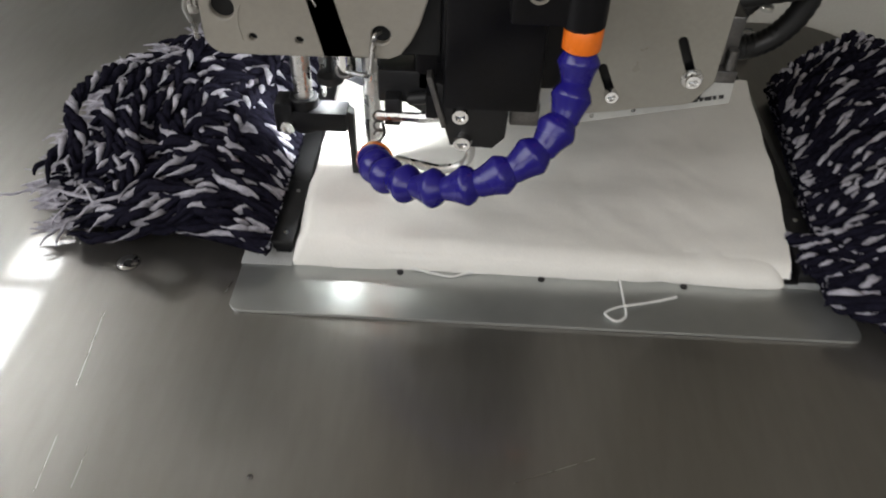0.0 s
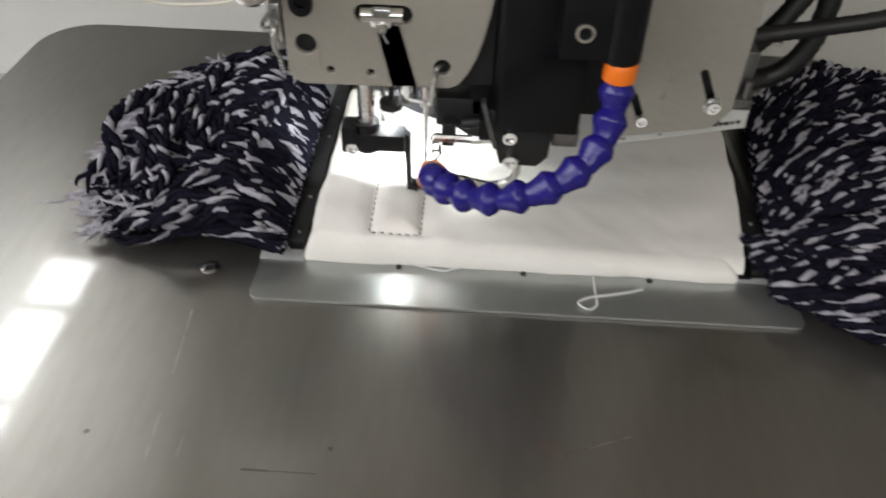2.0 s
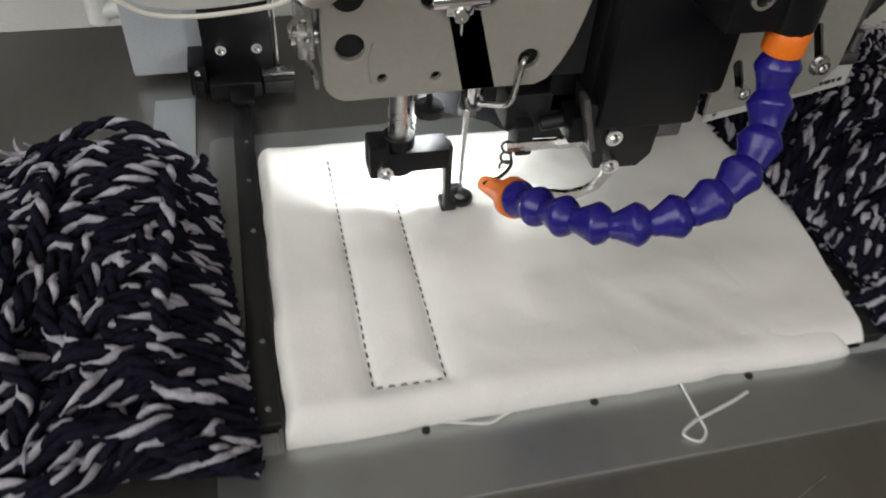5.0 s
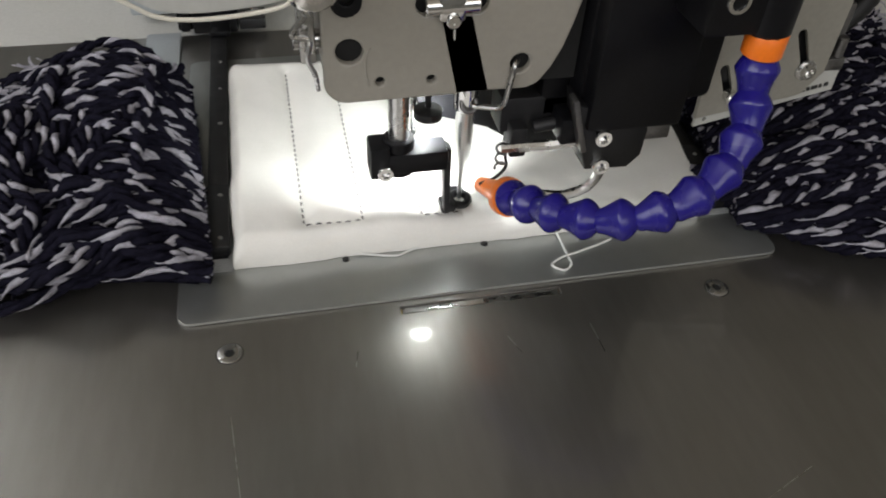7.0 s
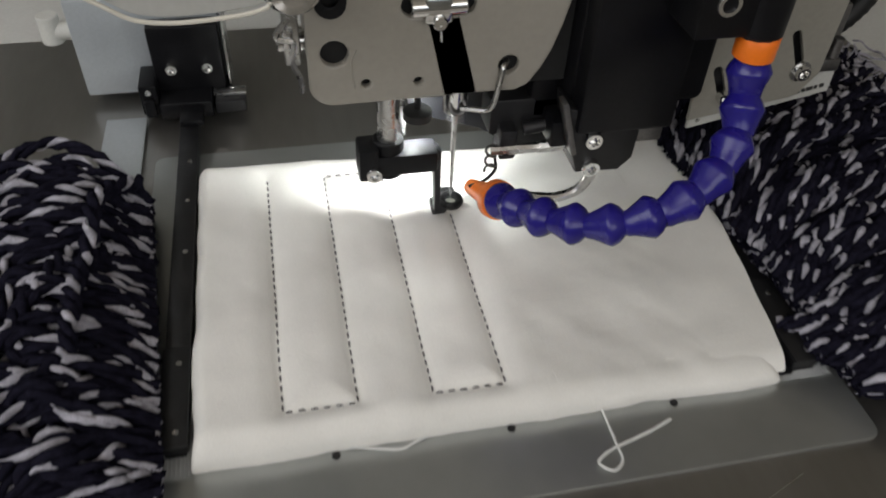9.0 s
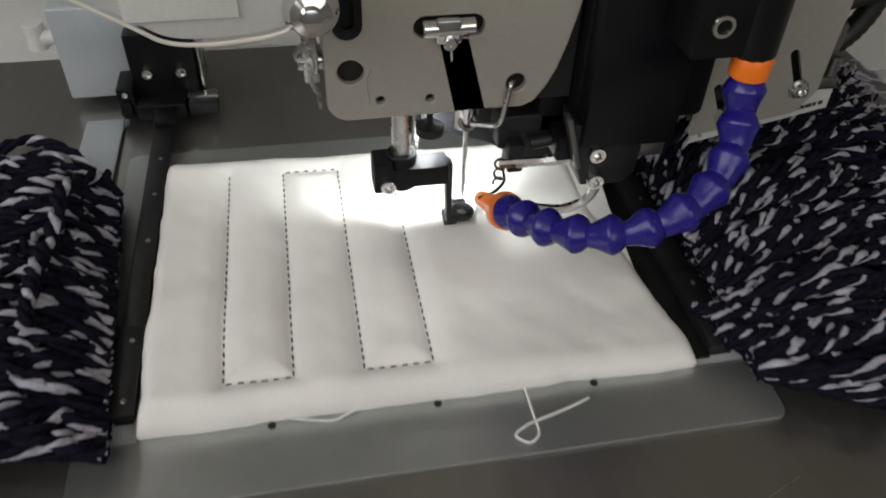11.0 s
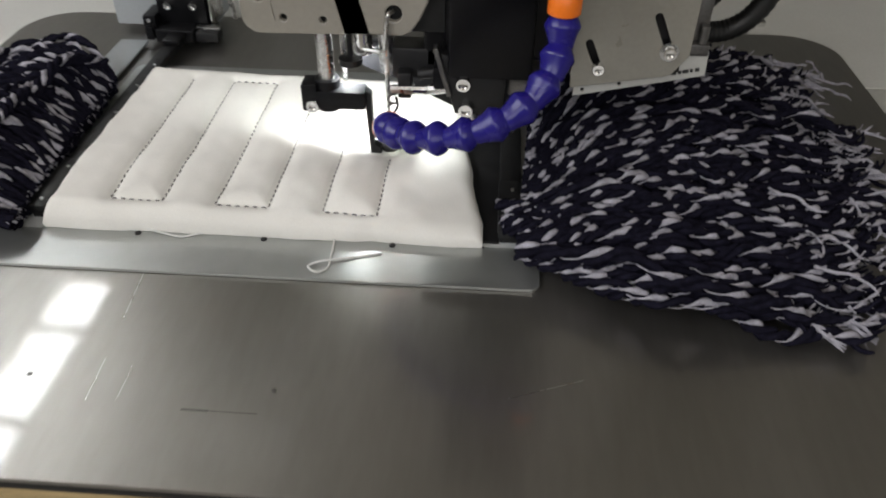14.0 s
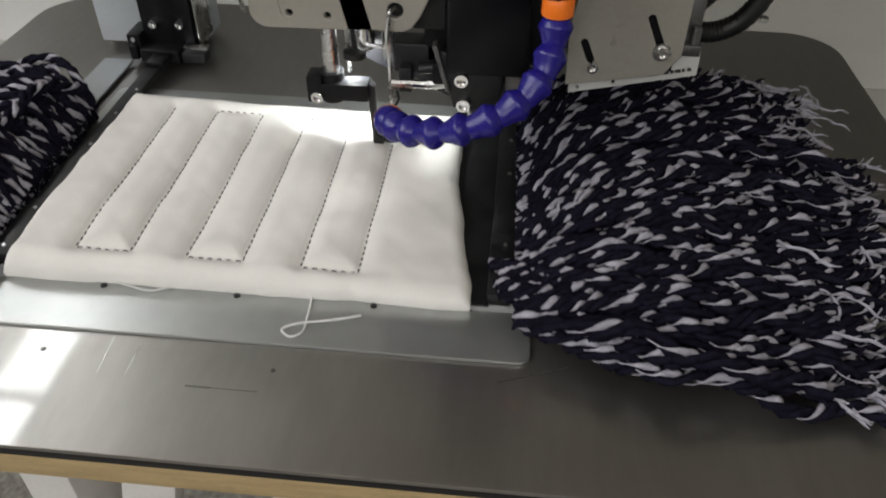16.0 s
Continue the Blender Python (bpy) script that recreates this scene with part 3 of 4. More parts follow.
def gauze(x0, x1, y0, y1, z):
    bm = bmesh.new()
    p = 1.35
    for i in range(int((x1 - x0) / p) + 1):
        x = x0 + i * p
        tube([Vector((x, y0, z)), Vector((x, (y0 + y1) / 2, z)), Vector((x, y1, z))], 0.33, 4, bm)
    for i in range(int((y1 - y0) / p) + 1):
        y = y0 + i * p
        tube([Vector((x0, y, z + 0.25)), Vector(((x0 + x1) / 2, y, z + 0.25)), Vector((x1, y, z + 0.25))], 0.33, 4, bm)
    return bm


tagged(part("gauze", gauze(-125.5, -104.5, 0.5, 30, 2.0), GAUZE, carriage, "pale plastic gauze strip"), kind="stuff")
tagged(part("gauze", gauze(86, 122, 2.0, 30, 2.0), GAUZE, carriage, "pale plastic gauze strip"), kind="stuff")
for x0, x1, y0, y1 in ((-113.6, -104.8, 8, 205), (106.8, 117.5, 5, 205)):
    bm = cat(box(x0, x1, y0, y1, 3.5, 8.6, 0.6), box(x0 + 1, x1 - 1, y0, y0 + 60, 1.6, 3.8, 0.4), box(x0 - 0.4, x1 + 0.4, y0 - 1.5, y0 + 40, 8.0, 9.8, 0.6))
    arm = part("clamp_arm", bm, BLACK_MATT, carriage, "black steel clamp arm")
    for y in (y0 + 4, y0 + 32, y0 + 90, y0 + 122, y0 + 150):
        part("arm_screw", moved(lathe([(1.1, 0), (1.0, 0.5), (0.4, 0.5)], 10), Matrix.Translation(((x0 + x1) / 2 + 1, y, 9.7 if y < y0 + 40 else 8.5))), STEEL, arm)
for sx, lab in ((-1, "black clamp cylinder block"), (1, "black clamp cylinder block")):
    x = -107.2 if sx < 0 else 112
    part("cylinder_block", box(x - 17, x + 16, 214, 224, 12, 46, 1.2), BLACK, carriage, lab)
    part("slide_base", cat(box(x - 16, x + 9, 201, 232, 3.6, 12.6, 1.2), box(x + 9.5, x + 17, 216, 232, 3.6, 11.6, 1.0)), BLACK, carriage, "black slide base")
    part("side_bracket", box(x + 10, x + 25, 203, 214, 4, 10.5, 0.8), BLACK_MATT, carriage, "black side bracket")
    part("bracket_plate", box(x + 9.6, x + 25.4, 208, 214.4, 10.7, 12.4, 0.3), STEEL, carriage, "thin bright cover plate")
    lug = part("side_lug", cat(box(x - 25, x - 16.4, 206, 232, 4, 20, 1), box(x - 23, x - 18, 202, 206.5, 5, 14, 0.6)), BLACK, carriage, "black side lug")
    for z in (10, 17):
        cap_screw(x - 20.5, 206, z, 1.5, lug, h=1.2)
    part("arm_mount", box(x - 6, x + 5, 186, 200.6, 8.8, 12, 0.8), BLACK, carriage)
    if sx < 0:
        for q in (-115.7, -98.7):
            cap_screw(q, 214, 25, 2.8, carriage)
    part("end_strip", box(x + 17.5, x + 18.8, 216, 240, 10, 52, 0.4), STEEL, carriage)
part("valve_box", cat(box(-160, -91, 226, 262, 5, 56, 1.6), box(-166, -121, 240, 262, 56.2, 58, 0.6)), BLUE_GREY, carriage, "blue-grey aluminium valve body")
part("air_fitting", cat(rod((-172, 238, 36), (-160, 238, 36), 4.6, 18), rod((-171, 238, 30), (-171, 238, 44), 5.2, 18)), WHITE_PLASTIC, carriage, "white plastic air fitting")
part("lower_plate", box(-150, -131, 150, 206, 1.8, 3.2, 0.4), BLUE_GREY, carriage, "thin low blue-grey plate")

tagged(part("dark_netting", box(82, 107.5, 4, 166, 1.8, 3.3, 0.3), BLACK_MATT, carriage, "black woven netting beside the clamp"), kind="stuff")
# loose white thread lying on the plate
th = [(32.4, 3, 3), (32.8, -4, 2.3), (33, -12, 2.0), (32.8, -18.5, 2.0), (28.6, -21.7, 2.2), (24.4, -18.4, 2.6), (29.6, -14.9, 2.9), (39, -11.8, 2.2), (48, -9, 2.0), (55, -6.4, 2.0)]
loose = tagged(part("thread_end", tube(smooth_path(th, 60), 0.52, 6), THREAD_WHITE), "loose curled white thread lying on the plate", "thread", "thread ends on the plate")
loose2 = tagged(part("thread_end", tube(smooth_path([(-55, 1.8, 3), (-47, 0.2, 2.2), (-38, -1.6, 2.0), (-33, 0.2, 2.1), (-26, 2.2, 3.0)], 24), 0.5, 6), THREAD_WHITE), "short white thread end lying on the plate", "thread", "thread ends on the plate")

# ---- mop pad ----
SEAMS = [-74.4, -50.0, -24.8, 0.3, 25.6, 50.6]
FRONT, BACK = 12.0, 134.5
pad = thing("mop_pad", "white quilted canvas mop pad with navy and grey yarn fringes", "mop pad", 0, 0, 0)


def edge_fall(d, r):
    d = min(max(d / r, 0), 1)
    return math.sqrt(1 - (1 - d) ** 2)


ROUTE = [(SEAMS[0], BACK), (SEAMS[0], FRONT), (SEAMS[1], FRONT), (SEAMS[1], BACK), (SEAMS[2], BACK), (SEAMS[2], FRONT), (SEAMS[3], FRONT), (SEAMS[3], BACK),
         (SEAMS[4], BACK), (SEAMS[4], FRONT), (SEAMS[5], FRONT), (SEAMS[5], BACK)]
STEP = [(-1.64, 0.8), (0.8, 1.3), (1.3, 3.75), (3.75, 4.2), (4.2, 6.65), (6.65, 7.2), (7.2, 9.62), (9.62, 10.06), (10.06, 12.5), (12.5, 12.98), (12.98, 15.42)]


def seam_distance(x, y):
    best = 99.0
    for (ax, ay), (bx, by) in zip(ROUTE, ROUTE[1:]):
        lx, ly = bx - ax, by - ay
        u = min(max(((x - ax) * lx + (y - ay) * ly) / (lx * lx + ly * ly), 0), 1)
        best = min(best, math.hypot(x - ax - u * lx, y - ay - u * ly))
    return best


def right_edge(y):
    """The cover draws in towards the back on this side."""
    return 100 - 12.5 * min(max(y / 88, 0), 1) ** 1.2


def puff_z(x, y):
    """The cover before it is stitched."""
    u = (x + 104) / 206
    base = 12.6 - 5.8 * u + 1.7 * noise.noise(Vector((x * 0.018, y * 0.02, 3))) + 0.7 * noise.noise(Vector((x * 0.022, y * 0.055, 7))) + 0.45 * noise.noise(Vector((x * 0.08, y * 0.08, 5))) + 0.3 * noise.noise(Vector(((x + y) * 0.09, (x - y) * 0.02, 11)))
    f = edge_fall(y - 0.2 * noise.noise(Vector((x * 0.05, 0, 1))), 9) * edge_fall(151 - y, 14) * edge_fall(x + 104.2, 6) * (0.35 + 0.65 * edge_fall(right_edge(y) + 0.2 - x, 7))
    return 3.2 + base * f


def cloth_z(x, y):
    """The cover with every seam pulled down."""
    d = seam_distance(x, y)
    return puff_z(x, y) - 0.9 * math.exp(-(d / 1.4) ** 2) - 2.1 * math.exp(-(d / 5.2) ** 2)


bm = bmesh.new()
NX, NY = 206, 120
grid = []
for j in range(NY + 1):
    row = []
    for i in range(NX + 1):
        y = 0.6 + 150 * j / NY
        x = -104 + (104 + right_edge(y)) * i / NX
        wav = (1.6 * noise.noise(Vector((x * 0.03, 2, 0))) + 0.7 * noise.noise(Vector((x * 0.11, 4, 0)))) * (1 - j / NY) + 3.0 * noise.noise(Vector((x * 0.02, 9, 0))) * (j / NY)
        xw = (1.6 * noise.noise(Vector((5, y * 0.04, 0))) + 0.6 * noise.noise(Vector((8, y * 0.12, 0)))) * abs(2 * i / NX - 1) 
        row.append(bm.verts.new((x + xw, y + wav, cloth_z(x, y))))
    grid.append(row)
for j in range(NY):
    for i in range(NX):
        bm.faces.new((grid[j][i], grid[j][i + 1], grid[j + 1][i + 1], grid[j + 1][i]))
rim = [grid[0][i] for i in range(NX + 1)] + [grid[j][NX] for j in range(1, NY + 1)] + [grid[NY][i] for i in range(NX - 1, -1, -1)] + [grid[j][0] for j in range(NY - 1, 0, -1)]
low = [bm.verts.new((v.co.x * 0.997, v.co.y + (0.5 if v.co.y < 60 else -0.5), 1.75)) for v in rim]
for k in range(len(rim)):
    bm.faces.new((rim[k], low[k], low[(k + 1) % len(rim)], rim[(k + 1) % len(rim)]))
bm.faces.new(low)
cloth = part("canvas_cover", bm, CANVAS, pad, "white quilted canvas cover", 60)

# the side edge of the cover, lying over the clamp arm until the quilting draws it in
bm = bmesh.new()
rows = []
for j in range(61):
    y = 3 + 146 * j / 60
    xe = 102 + 9 * math.sin(1.5708 * min(1, y / 95)) + 6.5 * (y / 150) ** 2 + 1.0 * noise.noise(Vector((3, y * 0.05, 0)))
    row = []
    for i in range(17):
        x = 60 + (xe - 60) * i / 16
        u = max(0, (x - 84) / (xe - 84))
        z0 = puff_z(min(x, 84), y)
        z = z0 - 0.4 + 0.55 * min(1, i / 7) + (10.7 + 3.2 * (y / 150) ** 2 - z0) * min(1, u * 1.7) ** 1.5 + 0.4 * u * noise.noise(Vector((x * 0.08, y * 0.06, 2)))
        if y < 12:
            z = 3.4 + (z - 3.4) * edge_fall(y - 2, 9)
        row.append((x, y, z))
    rows.append(row)
top = [[bm.verts.new(p) for p in r] for r in rows]
low = [[bm.verts.new((x, y, z - 0.8)) for x, y, z in r] for r in rows]
for j in range(60):
    for i in range(16):
        bm.faces.new((top[j][i], top[j][i + 1], top[j + 1][i + 1], top[j + 1][i]))
        bm.faces.new((low[j][i], low[j + 1][i], low[j + 1][i + 1], low[j][i + 1]))
    for i in (0, 16):
        bm.faces.new((top[j][i], top[j + 1][i], low[j + 1][i], low[j][i]))
for j in (0, 60):
    for i in range(16):
        bm.faces.new((top[j][i], low[j][i], low[j][i + 1], top[j][i + 1]))
side_edge = part("cover_side_edge", bm, CANVAS, pad, "", 60)

# loose cloth over the seams still to be sewn: short folds that each stitch pulls down
def fold_mesh(c, d, half):
    """A piece of cover round c, along the direction d (0: along y, 1: along x)."""
    bm = bmesh.new()
    n = 20
    rows = []
    for j in range(4):
        v = -half + 2 * half * j / 3
        row = []
        for i in range(n + 1):
            w = (-9.8 + 22.3 * i / n) if d else (-12.5 + 25.0 * i / n)
            x, y = (c[0] + v, c[1] + w) if d else (c[0] + w, c[1] + v)
            row.append((x, y, puff_z(x, y)))
        rows.append(row)
    top = [[bm.verts.new((x - c[0], y - c[1], z + 0.03)) for x, y, z in r] for r in rows]
    low = [[bm.verts.new((x - c[0], y - c[1], z - 0.7)) for x, y, z in r] for r in rows]
    for j in range(3):
        for i in range(n):
            bm.faces.new((top[j][i], top[j][i + 1], top[j + 1][i + 1], top[j + 1][i]))
            bm.faces.new((low[j][i], low[j + 1][i], low[j + 1][i + 1], low[j][i + 1]))
    for r in (0, 3):
        for i in range(n):
            bm.faces.new((top[r][i], low[r][i], low[r][i + 1], top[r][i + 1]))
    for i in (0, n):
        for j in range(3):
            bm.faces.new((top[j][i], top[j + 1][i], low[j + 1][i], low[j][i]))
    return bm


folds = []
for (p, q), (t0, t1) in zip(zip(ROUTE, ROUTE[1:]), STEP):
    d = 1 if abs(q[0] - p[0]) > 1 else 0
    length = abs(q[0] - p[0]) + abs(q[1] - p[1])
    n = max(3, round(length / 8))
    for k in range(-1, n + 1):
        u = (k + 0.5) / n
        t = t0 + (t1 - t0) * min(max(u, 0), 1)
        if t < 0.05:
            continue
        c = (p[0] + (q[0] - p[0]) * u, p[1] + (q[1] - p[1]) * u)
        if c[1] < 9.5 or c[1] > 138:
            continue
        ob = part("loose_fold", fold_mesh(c, d, length / n / 2), CANVAS, pad, "", 60)
        m = pose(c[0] * MM, c[1] * MM, 0)
        ob.matrix_local = m
        folds.append((ob, m, t))

stitch_bm = tube(smooth_path([(0, -1.1, -0.5), (0, -0.8, 0.08), (0, 0, 0.26), (0, 0.8, 0.08), (0, 1.1, -0.5)], 8), 0.35, 6)
stitch_me = mesh_of(stitch_bm, "stitch", THREAD_DARK, 60)
stitches = []
for (p, q), (t0, t1) in zip(zip(ROUTE, ROUTE[1:]), STEP):
    a, b = Vector((*p, 0)), Vector((*q, 0))
    n = max(1, round((b - a).length / 4.0))
    turn = 90 if abs(b.x - a.x) > 1 else 0
    for k in range(n):
        c = a.lerp(b, (k + 0.5) / n)
        s = part("stitch", stitch_me, None, pad)
        m = pose(c.x * MM, c.y * MM, (cloth_z(c.x, c.y) + 0.1) * MM, 0, 0, turn + random.uniform(-5, 5))
        s.matrix_local = m
        stitches.append((s, m, t0 + (t1 - t0) * (k + 1) / n))


# ---- twisted yarn fringes ----
def yarn_mesh(path, ply_r, twist, phase, fray, plies=3, pale=1):
    """Plies twisted round a path, one pale and the rest navy, loosening into single threads at the end. Points in mm."""
    P = np.array([tuple(p) for p in path])
    n = len(P)
    D = np.gradient(P, axis=0)
    L = np.concatenate([[0], np.cumsum(np.linalg.norm(np.diff(P, axis=0), axis=1))])
    D /= np.linalg.norm(D, axis=1)[:, None] + 1e-9
    S = np.cross(D, np.array([0.05, 0.1, 1.0]))
    S /= np.linalg.norm(S, axis=1)[:, None] + 1e-9
    U = np.cross(S, D)
    V, F, MI = [], [], []
    K = 6
    base = 0
    rough = np.random.RandomState(int(phase * 1000) + n)
    twist = twist * (1 + 0.35 * np.sin(L / (twist * rough.uniform(1.4, 3.0)) + phase * 3))
    turns = np.concatenate([[0], np.cumsum(np.diff(L) / twist[1:])]) * 6.283185
    P = P + rough.normal(0, 0.09 * ply_r, P.shape)
    th = np.arange(K) * 6.283185 / K
    for ply in range(plies):
        a = phase + 6.283185 * ply / plies + turns + 0.07 * rough.normal(0, 1, n)
        left = np.clip((L[-1] - L) / fray, 0, 1)
        o = ply_r * (0.80 + 0.12 * plies) * (1 + 1.5 * (1 - left) ** 2) * (1.04 if ply < pale else 1.0)
        r = ply_r * (0.30 + 0.70 * np.sqrt(left)) * ((0.2 + 0.82 * np.clip(np.sin(a) - 0.25 * np.cos(a), 0, 1)) if ply < pale else 1.18) * rough.uniform(0.92, 1.08, n)
        C = P + (np.cos(a) * o)[:, None] * S + (np.sin(a) * o)[:, None] * U
        R = C[:, None] + (r[:, None] * rough.uniform(0.86, 1.14, (n, K)))[:, :, None] * (np.cos(th)[None, :, None] * S[:, None] + np.sin(th)[None, :, None] * U[:, None])
        V.append(R.reshape(-1, 3))
        for i in range(n - 1):
            for k in range(K):
                F.append((base + i * K + k, base + i * K + (k + 1) % K, base + (i + 1) * K + (k + 1) % K, base + (i + 1) * K + k))
                MI.append(1 if ply < pale else 0)
        base += n * K
    me = bpy.data.meshes.new("yarn_strand")
    me.from_pydata((np.concatenate(V) * MM).tolist(), [], F)
    me.materials.append(NAVY)
    me.materials.append(GREY_YARN)
    me.polygons.foreach_set("material_index", MI)
    me.shade_smooth()
    return me


def wisps(core, rnd, x, y, z, ang, sign):
    """A few thin loose threads at the end of a strand."""
    bm = bmesh.new()
    for k in range(rnd.randint(2, 3)):
        pts = [Vector((x, y, z))]
        a = ang + rnd.uniform(-0.35, 0.35)
        for i in range(4):
            a += rnd.uniform(-0.35, 0.35)
            q = pts[-1] + Vector((sign * 3.6 * math.cos(a), 3.6 * math.sin(a), rnd.uniform(-1.8, 0.6)))
            q.z = max(q.z, 2.0)
            pts.append(q)
        tube(smooth_path(pts, 12), [0.85] * 8 + [0.6] * 3 + [0.3] * 2, 5, bm)
    part("frayed_end", bm, GREY_YARN, core)


def fringe(sign, label, count, layers, x0, reach, ylo, yhi, elo, ehi, tall, wild, ply, seed, droop=0.0):
    """A bundle of strands from the clamp at x0 outwards; origin at the middle of its root."""
    rnd = random.Random(seed)
    mid = 35.0
    core_bm = bmesh.new()
    rows = []
    for i in range(15):
        u = i / 14
        row = []
        for j in range(15):
            w = j / 14
            y = (ylo + (yhi - ylo) * w) * (1 - u) + (elo + (ehi - elo) * w - droop * u) * u
            z = 1.8 + 0.55 * tall * math.sin(min(1, u * 2.2 + 0.12) * 1.57) * (1 - 0.8 * max(0, u - 0.5) / 0.5) * (math.sin(3.14159 * min(max(w, 0.04), 0.96)) ** 0.5)
            row.append(core_bm.verts.new((sign * (4 + 0.82 * reach * u * (0.85 + 0.15 * math.sin(3.14 * w))), (y - mid) * 0.90, z)))
        rows.append(row)
    for i in range(14):
        for j in range(14):
            core_bm.faces.new((rows[i][j], rows[i + 1][j], rows[i + 1][j + 1], rows[i][j + 1]))
    core = part("yarn_fringe", core_bm, NAVY, pad, label, 80)
    core.location = (x0 * MM, mid * MM, 0)
    for k in range(count):
        layer = k % layers
        w = min(max((k // layers + 0.5 + rnd.uniform(-0.45, 0.45)) / (count // layers), 0), 1)
        y0 = ylo + (yhi - ylo) * w
        y1 = elo + (ehi - elo) * w + max(-13, min(13, rnd.gauss(0, 9 * wild))) - droop * rnd.random()
        ln = reach * rnd.uniform(0.74, 1.02) * (0.86 + 0.14 * math.sin(3.14 * w)) * (1 - 0.05 * layer)
        top = tall * (0.22 + 0.78 * layer / max(1, layers - 1)) * (0.35 + 0.65 * math.sin(3.14159 * min(max(w, 0.06), 0.94)) ** 0.6)
        pts = []
        n = 8
        drift = rnd.gauss(0, 6 * wild)
        wob, ph = rnd.uniform(1.5, 6.5) * wild, rnd.uniform(0, 6.28)
        for i in range(n + 1):
            u = i / n
            x = sign * (-1 + ln * u) + rnd.gauss(0, 1.5 * wild) * u
            y = y0 + (y1 - y0) * (u ** 0.68) + drift * math.sin(3.14 * u) + wob * math.sin(ph + u * 12) * min(1, u * 2.5) + rnd.gauss(0, 2.4 * wild) * u - mid
            z = 6.0 + layer * 0.8 + top * math.sin(min(1.0, u * 2.4 + 0.1) * 1.5708) * (1 - (max(0, u - 0.45) / 0.55) ** 1.6 * rnd.uniform(0.75, 1.0)) + rnd.gauss(0, 1.8) * min(1, u * 3)
            pts.append((x, y, max(z, 4.4)))
        path = smooth_path(pts, int(ln / 1.9))
        r = ply * rnd.uniform(0.85, 1.12)
        part("yarn_strand", yarn_mesh(path, r, r * (rnd.uniform(13.0, 17.5) if sign > 0 else rnd.uniform(17, 25)), rnd.uniform(0, 6.28), rnd.uniform(6, 18), 3, 2 if rnd.random() < (0.10 if sign > 0 else 0.16) else 1), None, core)
        if rnd.random() < (0.35 if sign > 0 else 0.75):
            e, f = path[-1], path[-4]
            wisps(core, rnd, e.x, e.y, max(e.z, 3), math.atan2(e.y - f.y, sign * (e.x - f.x)), sign)
    return core


def stray(core, pts, ply, twist, phase):
    """One strand lying across a bundle."""
    return part("yarn_strand", yarn_mesh(smooth_path(pts, 60), ply, twist, phase, 14), None, core)


right_fringe = fringe(1, "dense navy and pale grey twisted mop yarn", 280, 5, 119.5, 182, -10, 152, -34, 212, 24, 0.8, 1.42, 11)
left_fringe = fringe(-1, "loose navy and pale grey twisted mop yarn", 232, 4, -115.5, 114, 2, 142, 16, 172, 25, 0.85, 1.4, 23, 0)
rnd = random.Random(5)
for k in range(11):
    x = -18 - 7.5 * k + rnd.uniform(-4, 4)
    y = rnd.uniform(65, 120)
    pts = [(x + 12 + rnd.uniform(-6, 6), y, 22), (x + 4, y - 22, 34), (x - 4 + rnd.uniform(-6, 6), y - 48, 33), (x - 2, y - 66, 25), (x - 10 + rnd.uniform(-8, 8), y - 82, 14)]
    stray(left_fringe, pts, 1.6, 19, k)
for k in range(10):
    x = 50 + 9 * k + rnd.uniform(-4, 4)
    y = rnd.uniform(5, 105)
    pts = [(x - 16, y + 8 + rnd.uniform(-9, 9), 24), (x, y, 31), (x + 16, y - 6 + rnd.uniform(-9, 9), 27), (x + 30, y - 4 + rnd.uniform(-12, 12), 18)]
    stray(right_fringe, pts, 1.3, 20, k)
# strands spilling over the front end of the right clamp arm
for k in range(22):
    x, y = rnd.uniform(-13, -2), -38 + 1.0 * k
    s = rnd.uniform(-4, 4)
    pts = [(x, y + 6, 10.4), (x + 8, y + 1, 13 + rnd.uniform(0, 4)), (x + 26, y - 7 + s, 13 + rnd.uniform(0, 6)), (x + 52, y - 14 + 1.5 * s, 11 + rnd.uniform(0, 6)), (x + 84 + 3 * s, y - 19 + 2.5 * s, 6)]
    stray(right_fringe, pts, 1.25, 17 + rnd.uniform(-3, 3), k + 0.3)
# thin pale threads curling out of the bundles
for core, sign, x0, x1, y0, y1, count in ((right_fringe, 1, 105, 168, -50, 175, 34), (left_fringe, -1, 50, 100, -25, 105, 40)):
    for k in range(count):
        bm = bmesh.new()
        p = Vector((sign * rnd.uniform(x0, x1), rnd.uniform(y0, y1), 0))
        p.z = 24 - 17 * max(0, (abs(p.x) - x0 * 0.8) / (x1 - x0 * 0.8)) + rnd.uniform(0, 5)
        a = rnd.uniform(-1.1, 1.1)
        pts = [p]
        for i in range(6):
            a += rnd.uniform(-0.75, 0.75)
            p = p + Vector((sign * 4.6 * math.cos(a), 4.6 * math.sin(a), rnd.uniform(-2.6, 1.2)))
            p.z = max(p.z, 2.0)
            pts.append(p)
        tube(smooth_path(pts, 20), [rnd.uniform(0.5, 0.8) for i in range(18)] + [0.4, 0.3, 0.2], 5, bm)
        part("frayed_end", bm, GREY_YARN, core)

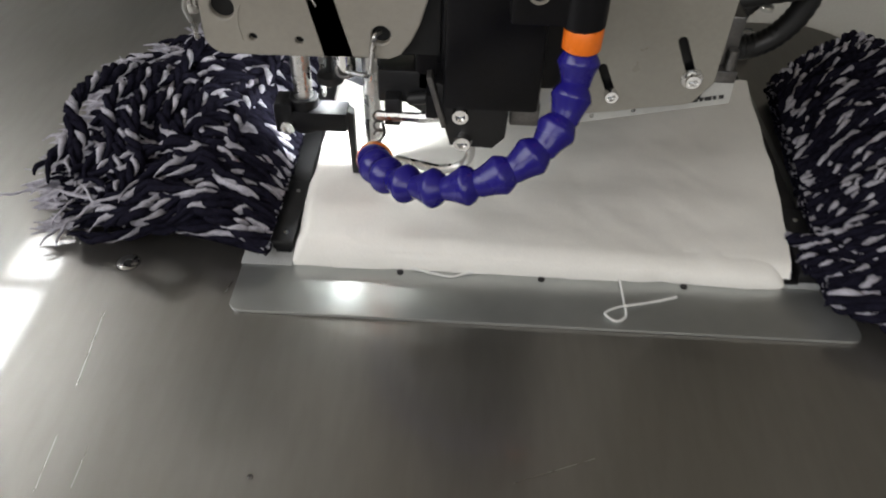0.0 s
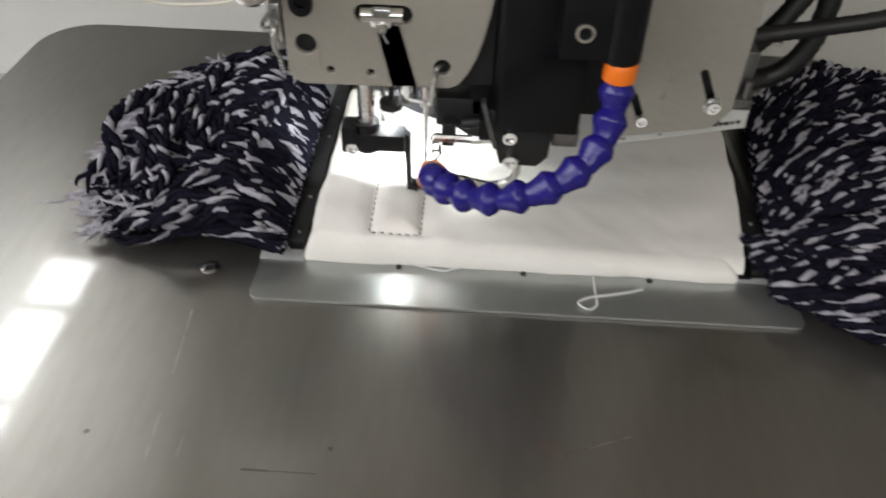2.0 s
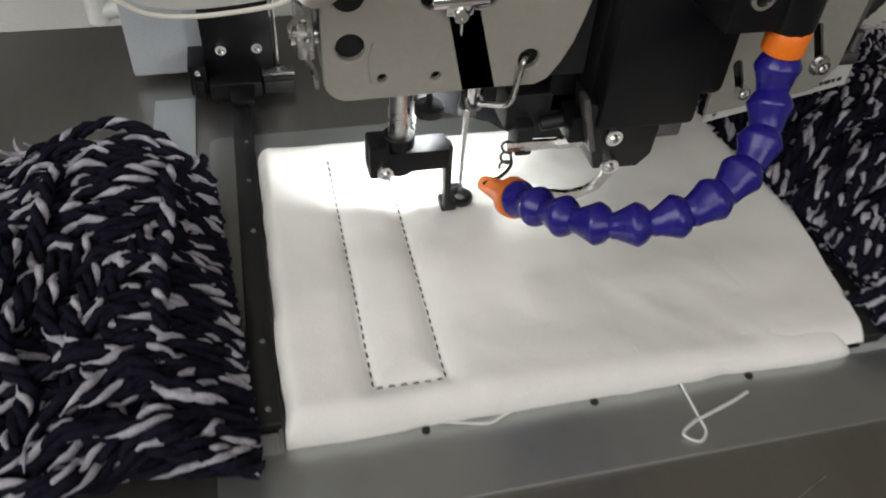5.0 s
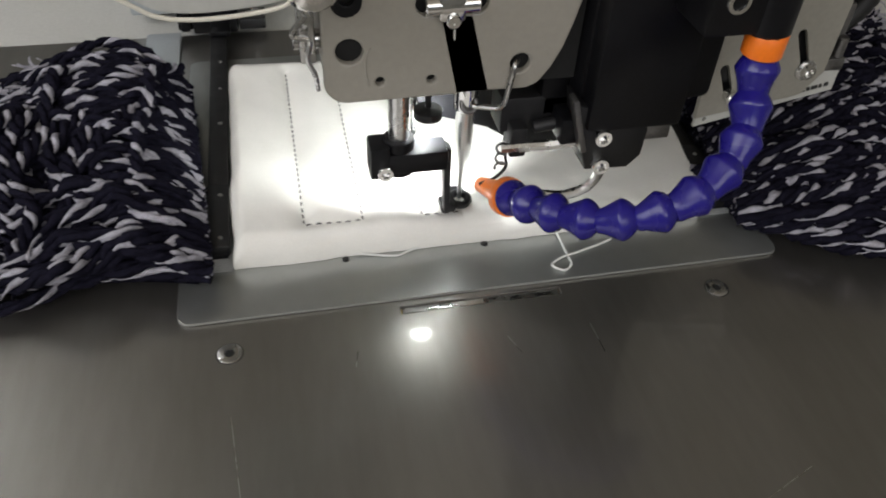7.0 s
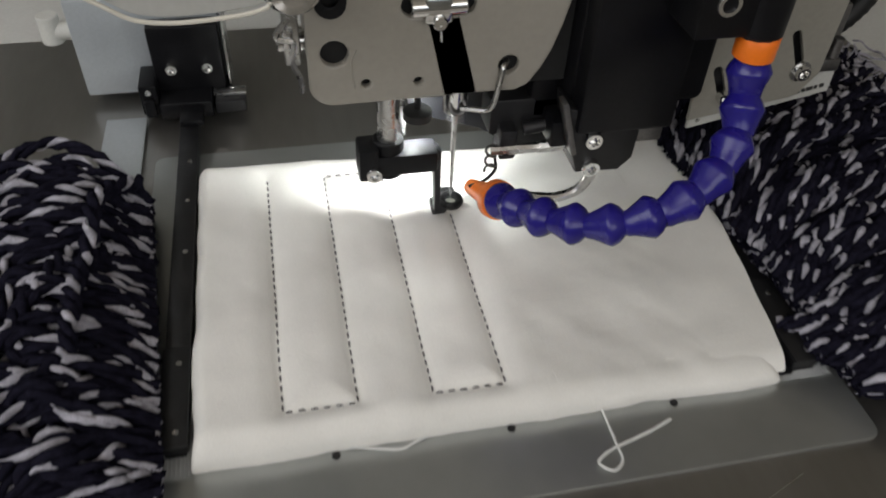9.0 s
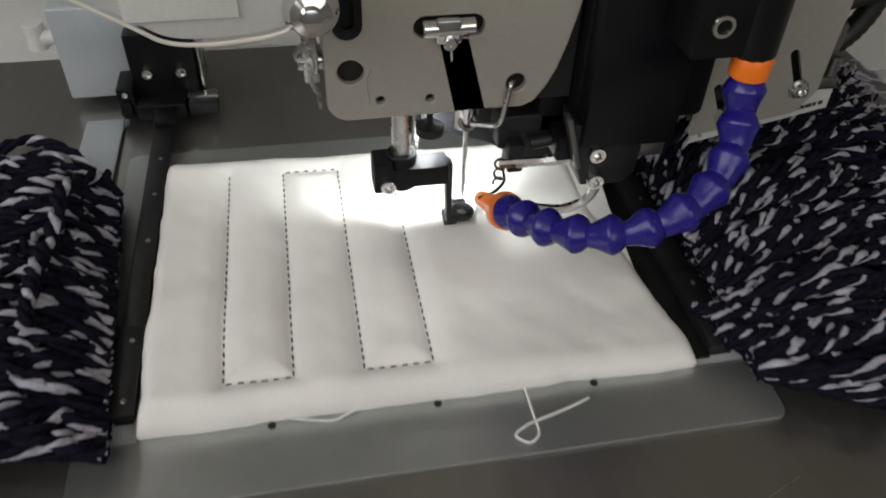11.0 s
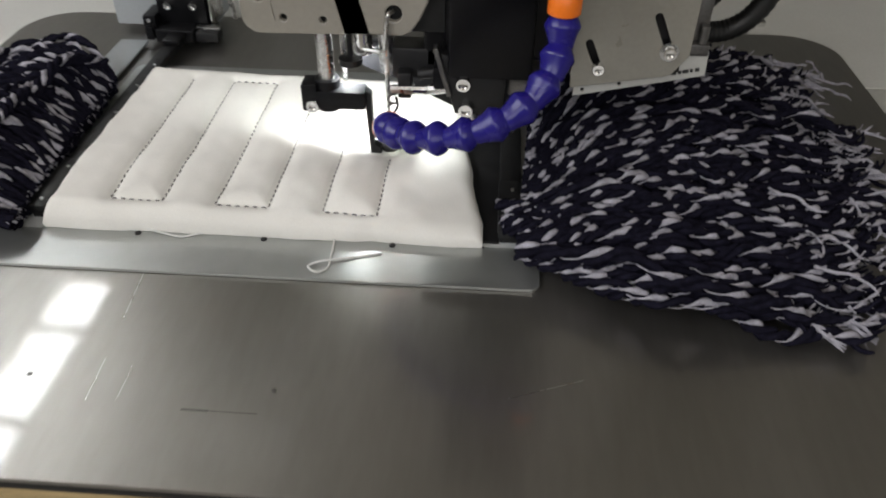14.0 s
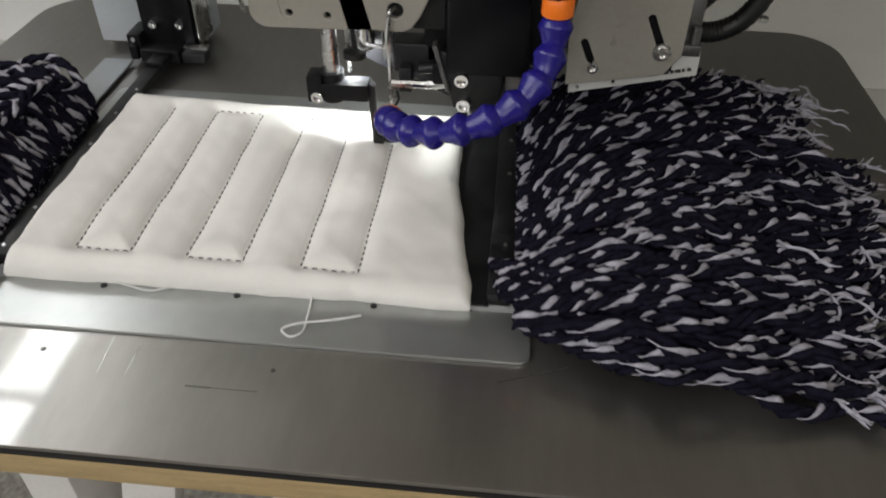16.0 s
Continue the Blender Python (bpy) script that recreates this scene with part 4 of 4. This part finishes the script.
# ---- what moves ----
# carriage: seconds, x, y in millimetres
FEED = [(0.0, 75.4, -56.0), (0.5, 75.3, -30.9), (0.8, 75.3, -15.8), (1.0, 65.0, -15.8), (1.3, 50.2, -16.4), (1.5, 50.2, -26.5), (2.0, 50.2, -51.2), (2.5, 50.1, -76.0),
        (3.0, 49.8, -102.2), (3.5, 49.7, -127.2), (3.72, 49.6, -137.6), (4.0, 34.8, -137.8), (4.2, 24.2, -137.6), (4.5, 24.0, -123.4), (5.0, 24.4, -98.6), (6.65, 24.4, -16.0),
        (7.2, -0.9, -15.6), (7.5, -0.9, -29.6), (8.0, -0.8, -55.2), (8.5, -1.0, -80.2), (9.0, -0.8, -106.0), (9.62, -0.8, -137.6), (10.06, -26.4, -137.6), (11.5, -26.4, -65.4),
        (12.0, -26.3, -40.2), (12.48, -26.4, -15.6), (12.98, -51.0, -15.6), (13.5, -50.9, -41.4), (14.0, -50.5, -65.7), (14.5, -50.4, -90.9), (15.0, -50.5, -116.6), (15.4, -51.0, -137.0),
        (15.5, -51.2, -134.6), (16.0, -50.6, -114.8)]
# bottom of the needle bar at known times, in millimetres
BAR = [(0.0, 27.0), (0.5, 29.7), (1.0, 39.1), (1.5, 46.0), (2.0, 60.0), (2.5, 56.1), (3.0, 62.0), (3.5, 61.0), (4.0, 59.0), (4.5, 60.0), (5.0, 59.2), (7.5, 58.8), (8.0, 59.3),
       (8.5, 55.0), (9.0, 59.5), (11.5, 21.8), (12.0, 33.7), (12.5, 42.6), (13.0, 34.4), (13.5, 45.0), (14.0, 60.0), (14.5, 62.0), (15.0, 62.0), (15.5, 62.0), (16.0, 62.0)]


# further turn of the long fringe as it drags on the table: seconds, degrees
SAG = ((0, 0.5, 1.5, 2.5, 9, 11.5, 12.5, 13, 14, 15.2, 15.8, 16), (-6, -9, -8, -3, 0, -9, -15, -10, -3, -1, -10, -10))
# the short fringe drags to the front as well
SWAY = ((0, 3, 4, 5, 9, 11.5, 13, 16), (0, 2, 9, 8, 8, 8, 7, 6))


def feed_at(t):
    for a, b in zip(FEED, FEED[1:]):
        if t <= b[0]:
            u = (t - a[0]) / (b[0] - a[0])
            return a[1] + (b[1] - a[1]) * u, a[2] + (b[2] - a[2]) * u
    return FEED[-1][1:]


def motions():
    times = [i / 10 for i in range(161)]
    rows = [(t, pose(feed_at(t)[0] * MM, feed_at(t)[1] * MM, 0)) for t in times]
    for ob in (carriage, pad, loose, loose2):
        walk(ob, rows)
    swing = []
    for i in range(0, 161, 5):
        y = 0.5 * feed_at(i / 10)[1] + 0.5 * feed_at(max(0, i / 10 - 0.4))[1]
        swing.append((i / 10, pose(0.1195, 0.035, 0, 0, 0, 0.17 * (-y - 60) + np.interp(i / 10, *SAG))))
    walk(right_fringe, swing)
    walk(left_fringe, [(i / 2, pose(-0.1155, 0.035 - 0.0014 * np.interp(i / 2, *SWAY), 0, 0, 0, 0.6 * np.interp(i / 2, *SWAY))) for i in range(33)])
    out, flung, drawn = pose(0, 0, 0), pose(0.011, 0, -0.0004, 0, -1.0, 0), pose(-0.036, 0, -0.0088)
    walk(side_edge, [(0.0, out), (2.8, out), (3.8, flung), (4.5, flung), (5.3, out), (9.4, out), (12.8, drawn), (16.0, drawn)])
    # needle bar: about nine strokes a second
    rows, turn = [], 0.0
    for (t0, z0), (t1, z1) in zip(BAR, BAR[1:]):
        a0 = math.acos(max(-1, min(1, (z0 - 42) / 20.5)))
        a1 = math.acos(max(-1, min(1, (z1 - 42) / 20.5))) + 6.283185 * round(9 * (t1 - t0))
        n = max(1, round((t1 - t0) * 30))
        for k in range(n):
            rows.append((t0 + (t1 - t0) * k / n, pose(0, 0, (42 + 20.5 * math.cos(a0 + (a1 - a0) * k / n)) * MM)))
    rows.append((16.0, pose(0, 0, 62 * MM)))
    walk(needle_bar, rows)
    # each loose fold is pulled down as the needle passes
    for ob, m, t in folds:
        down = Matrix.Translation((0, 0, -0.0042)) @ m
        walk(ob, [(0.0, m), (max(0.02, t - 0.06), m), (min(t + 0.04, 15.9), down), (16.0, down)])
    # each stitch comes up through the cloth as the needle lays it
    for s, m, t in stitches:
        if t <= 0.06:
            continue
        down = Matrix.Translation((0, 0, -0.0045)) @ m
        keys = [(0.0, down)]
        if t > 0.2:
            keys.append((t - 0.07, down))
        keys.append((min(t, 15.9), m))
        keys.append((16.0, m))
        walk(s, keys)


motions()
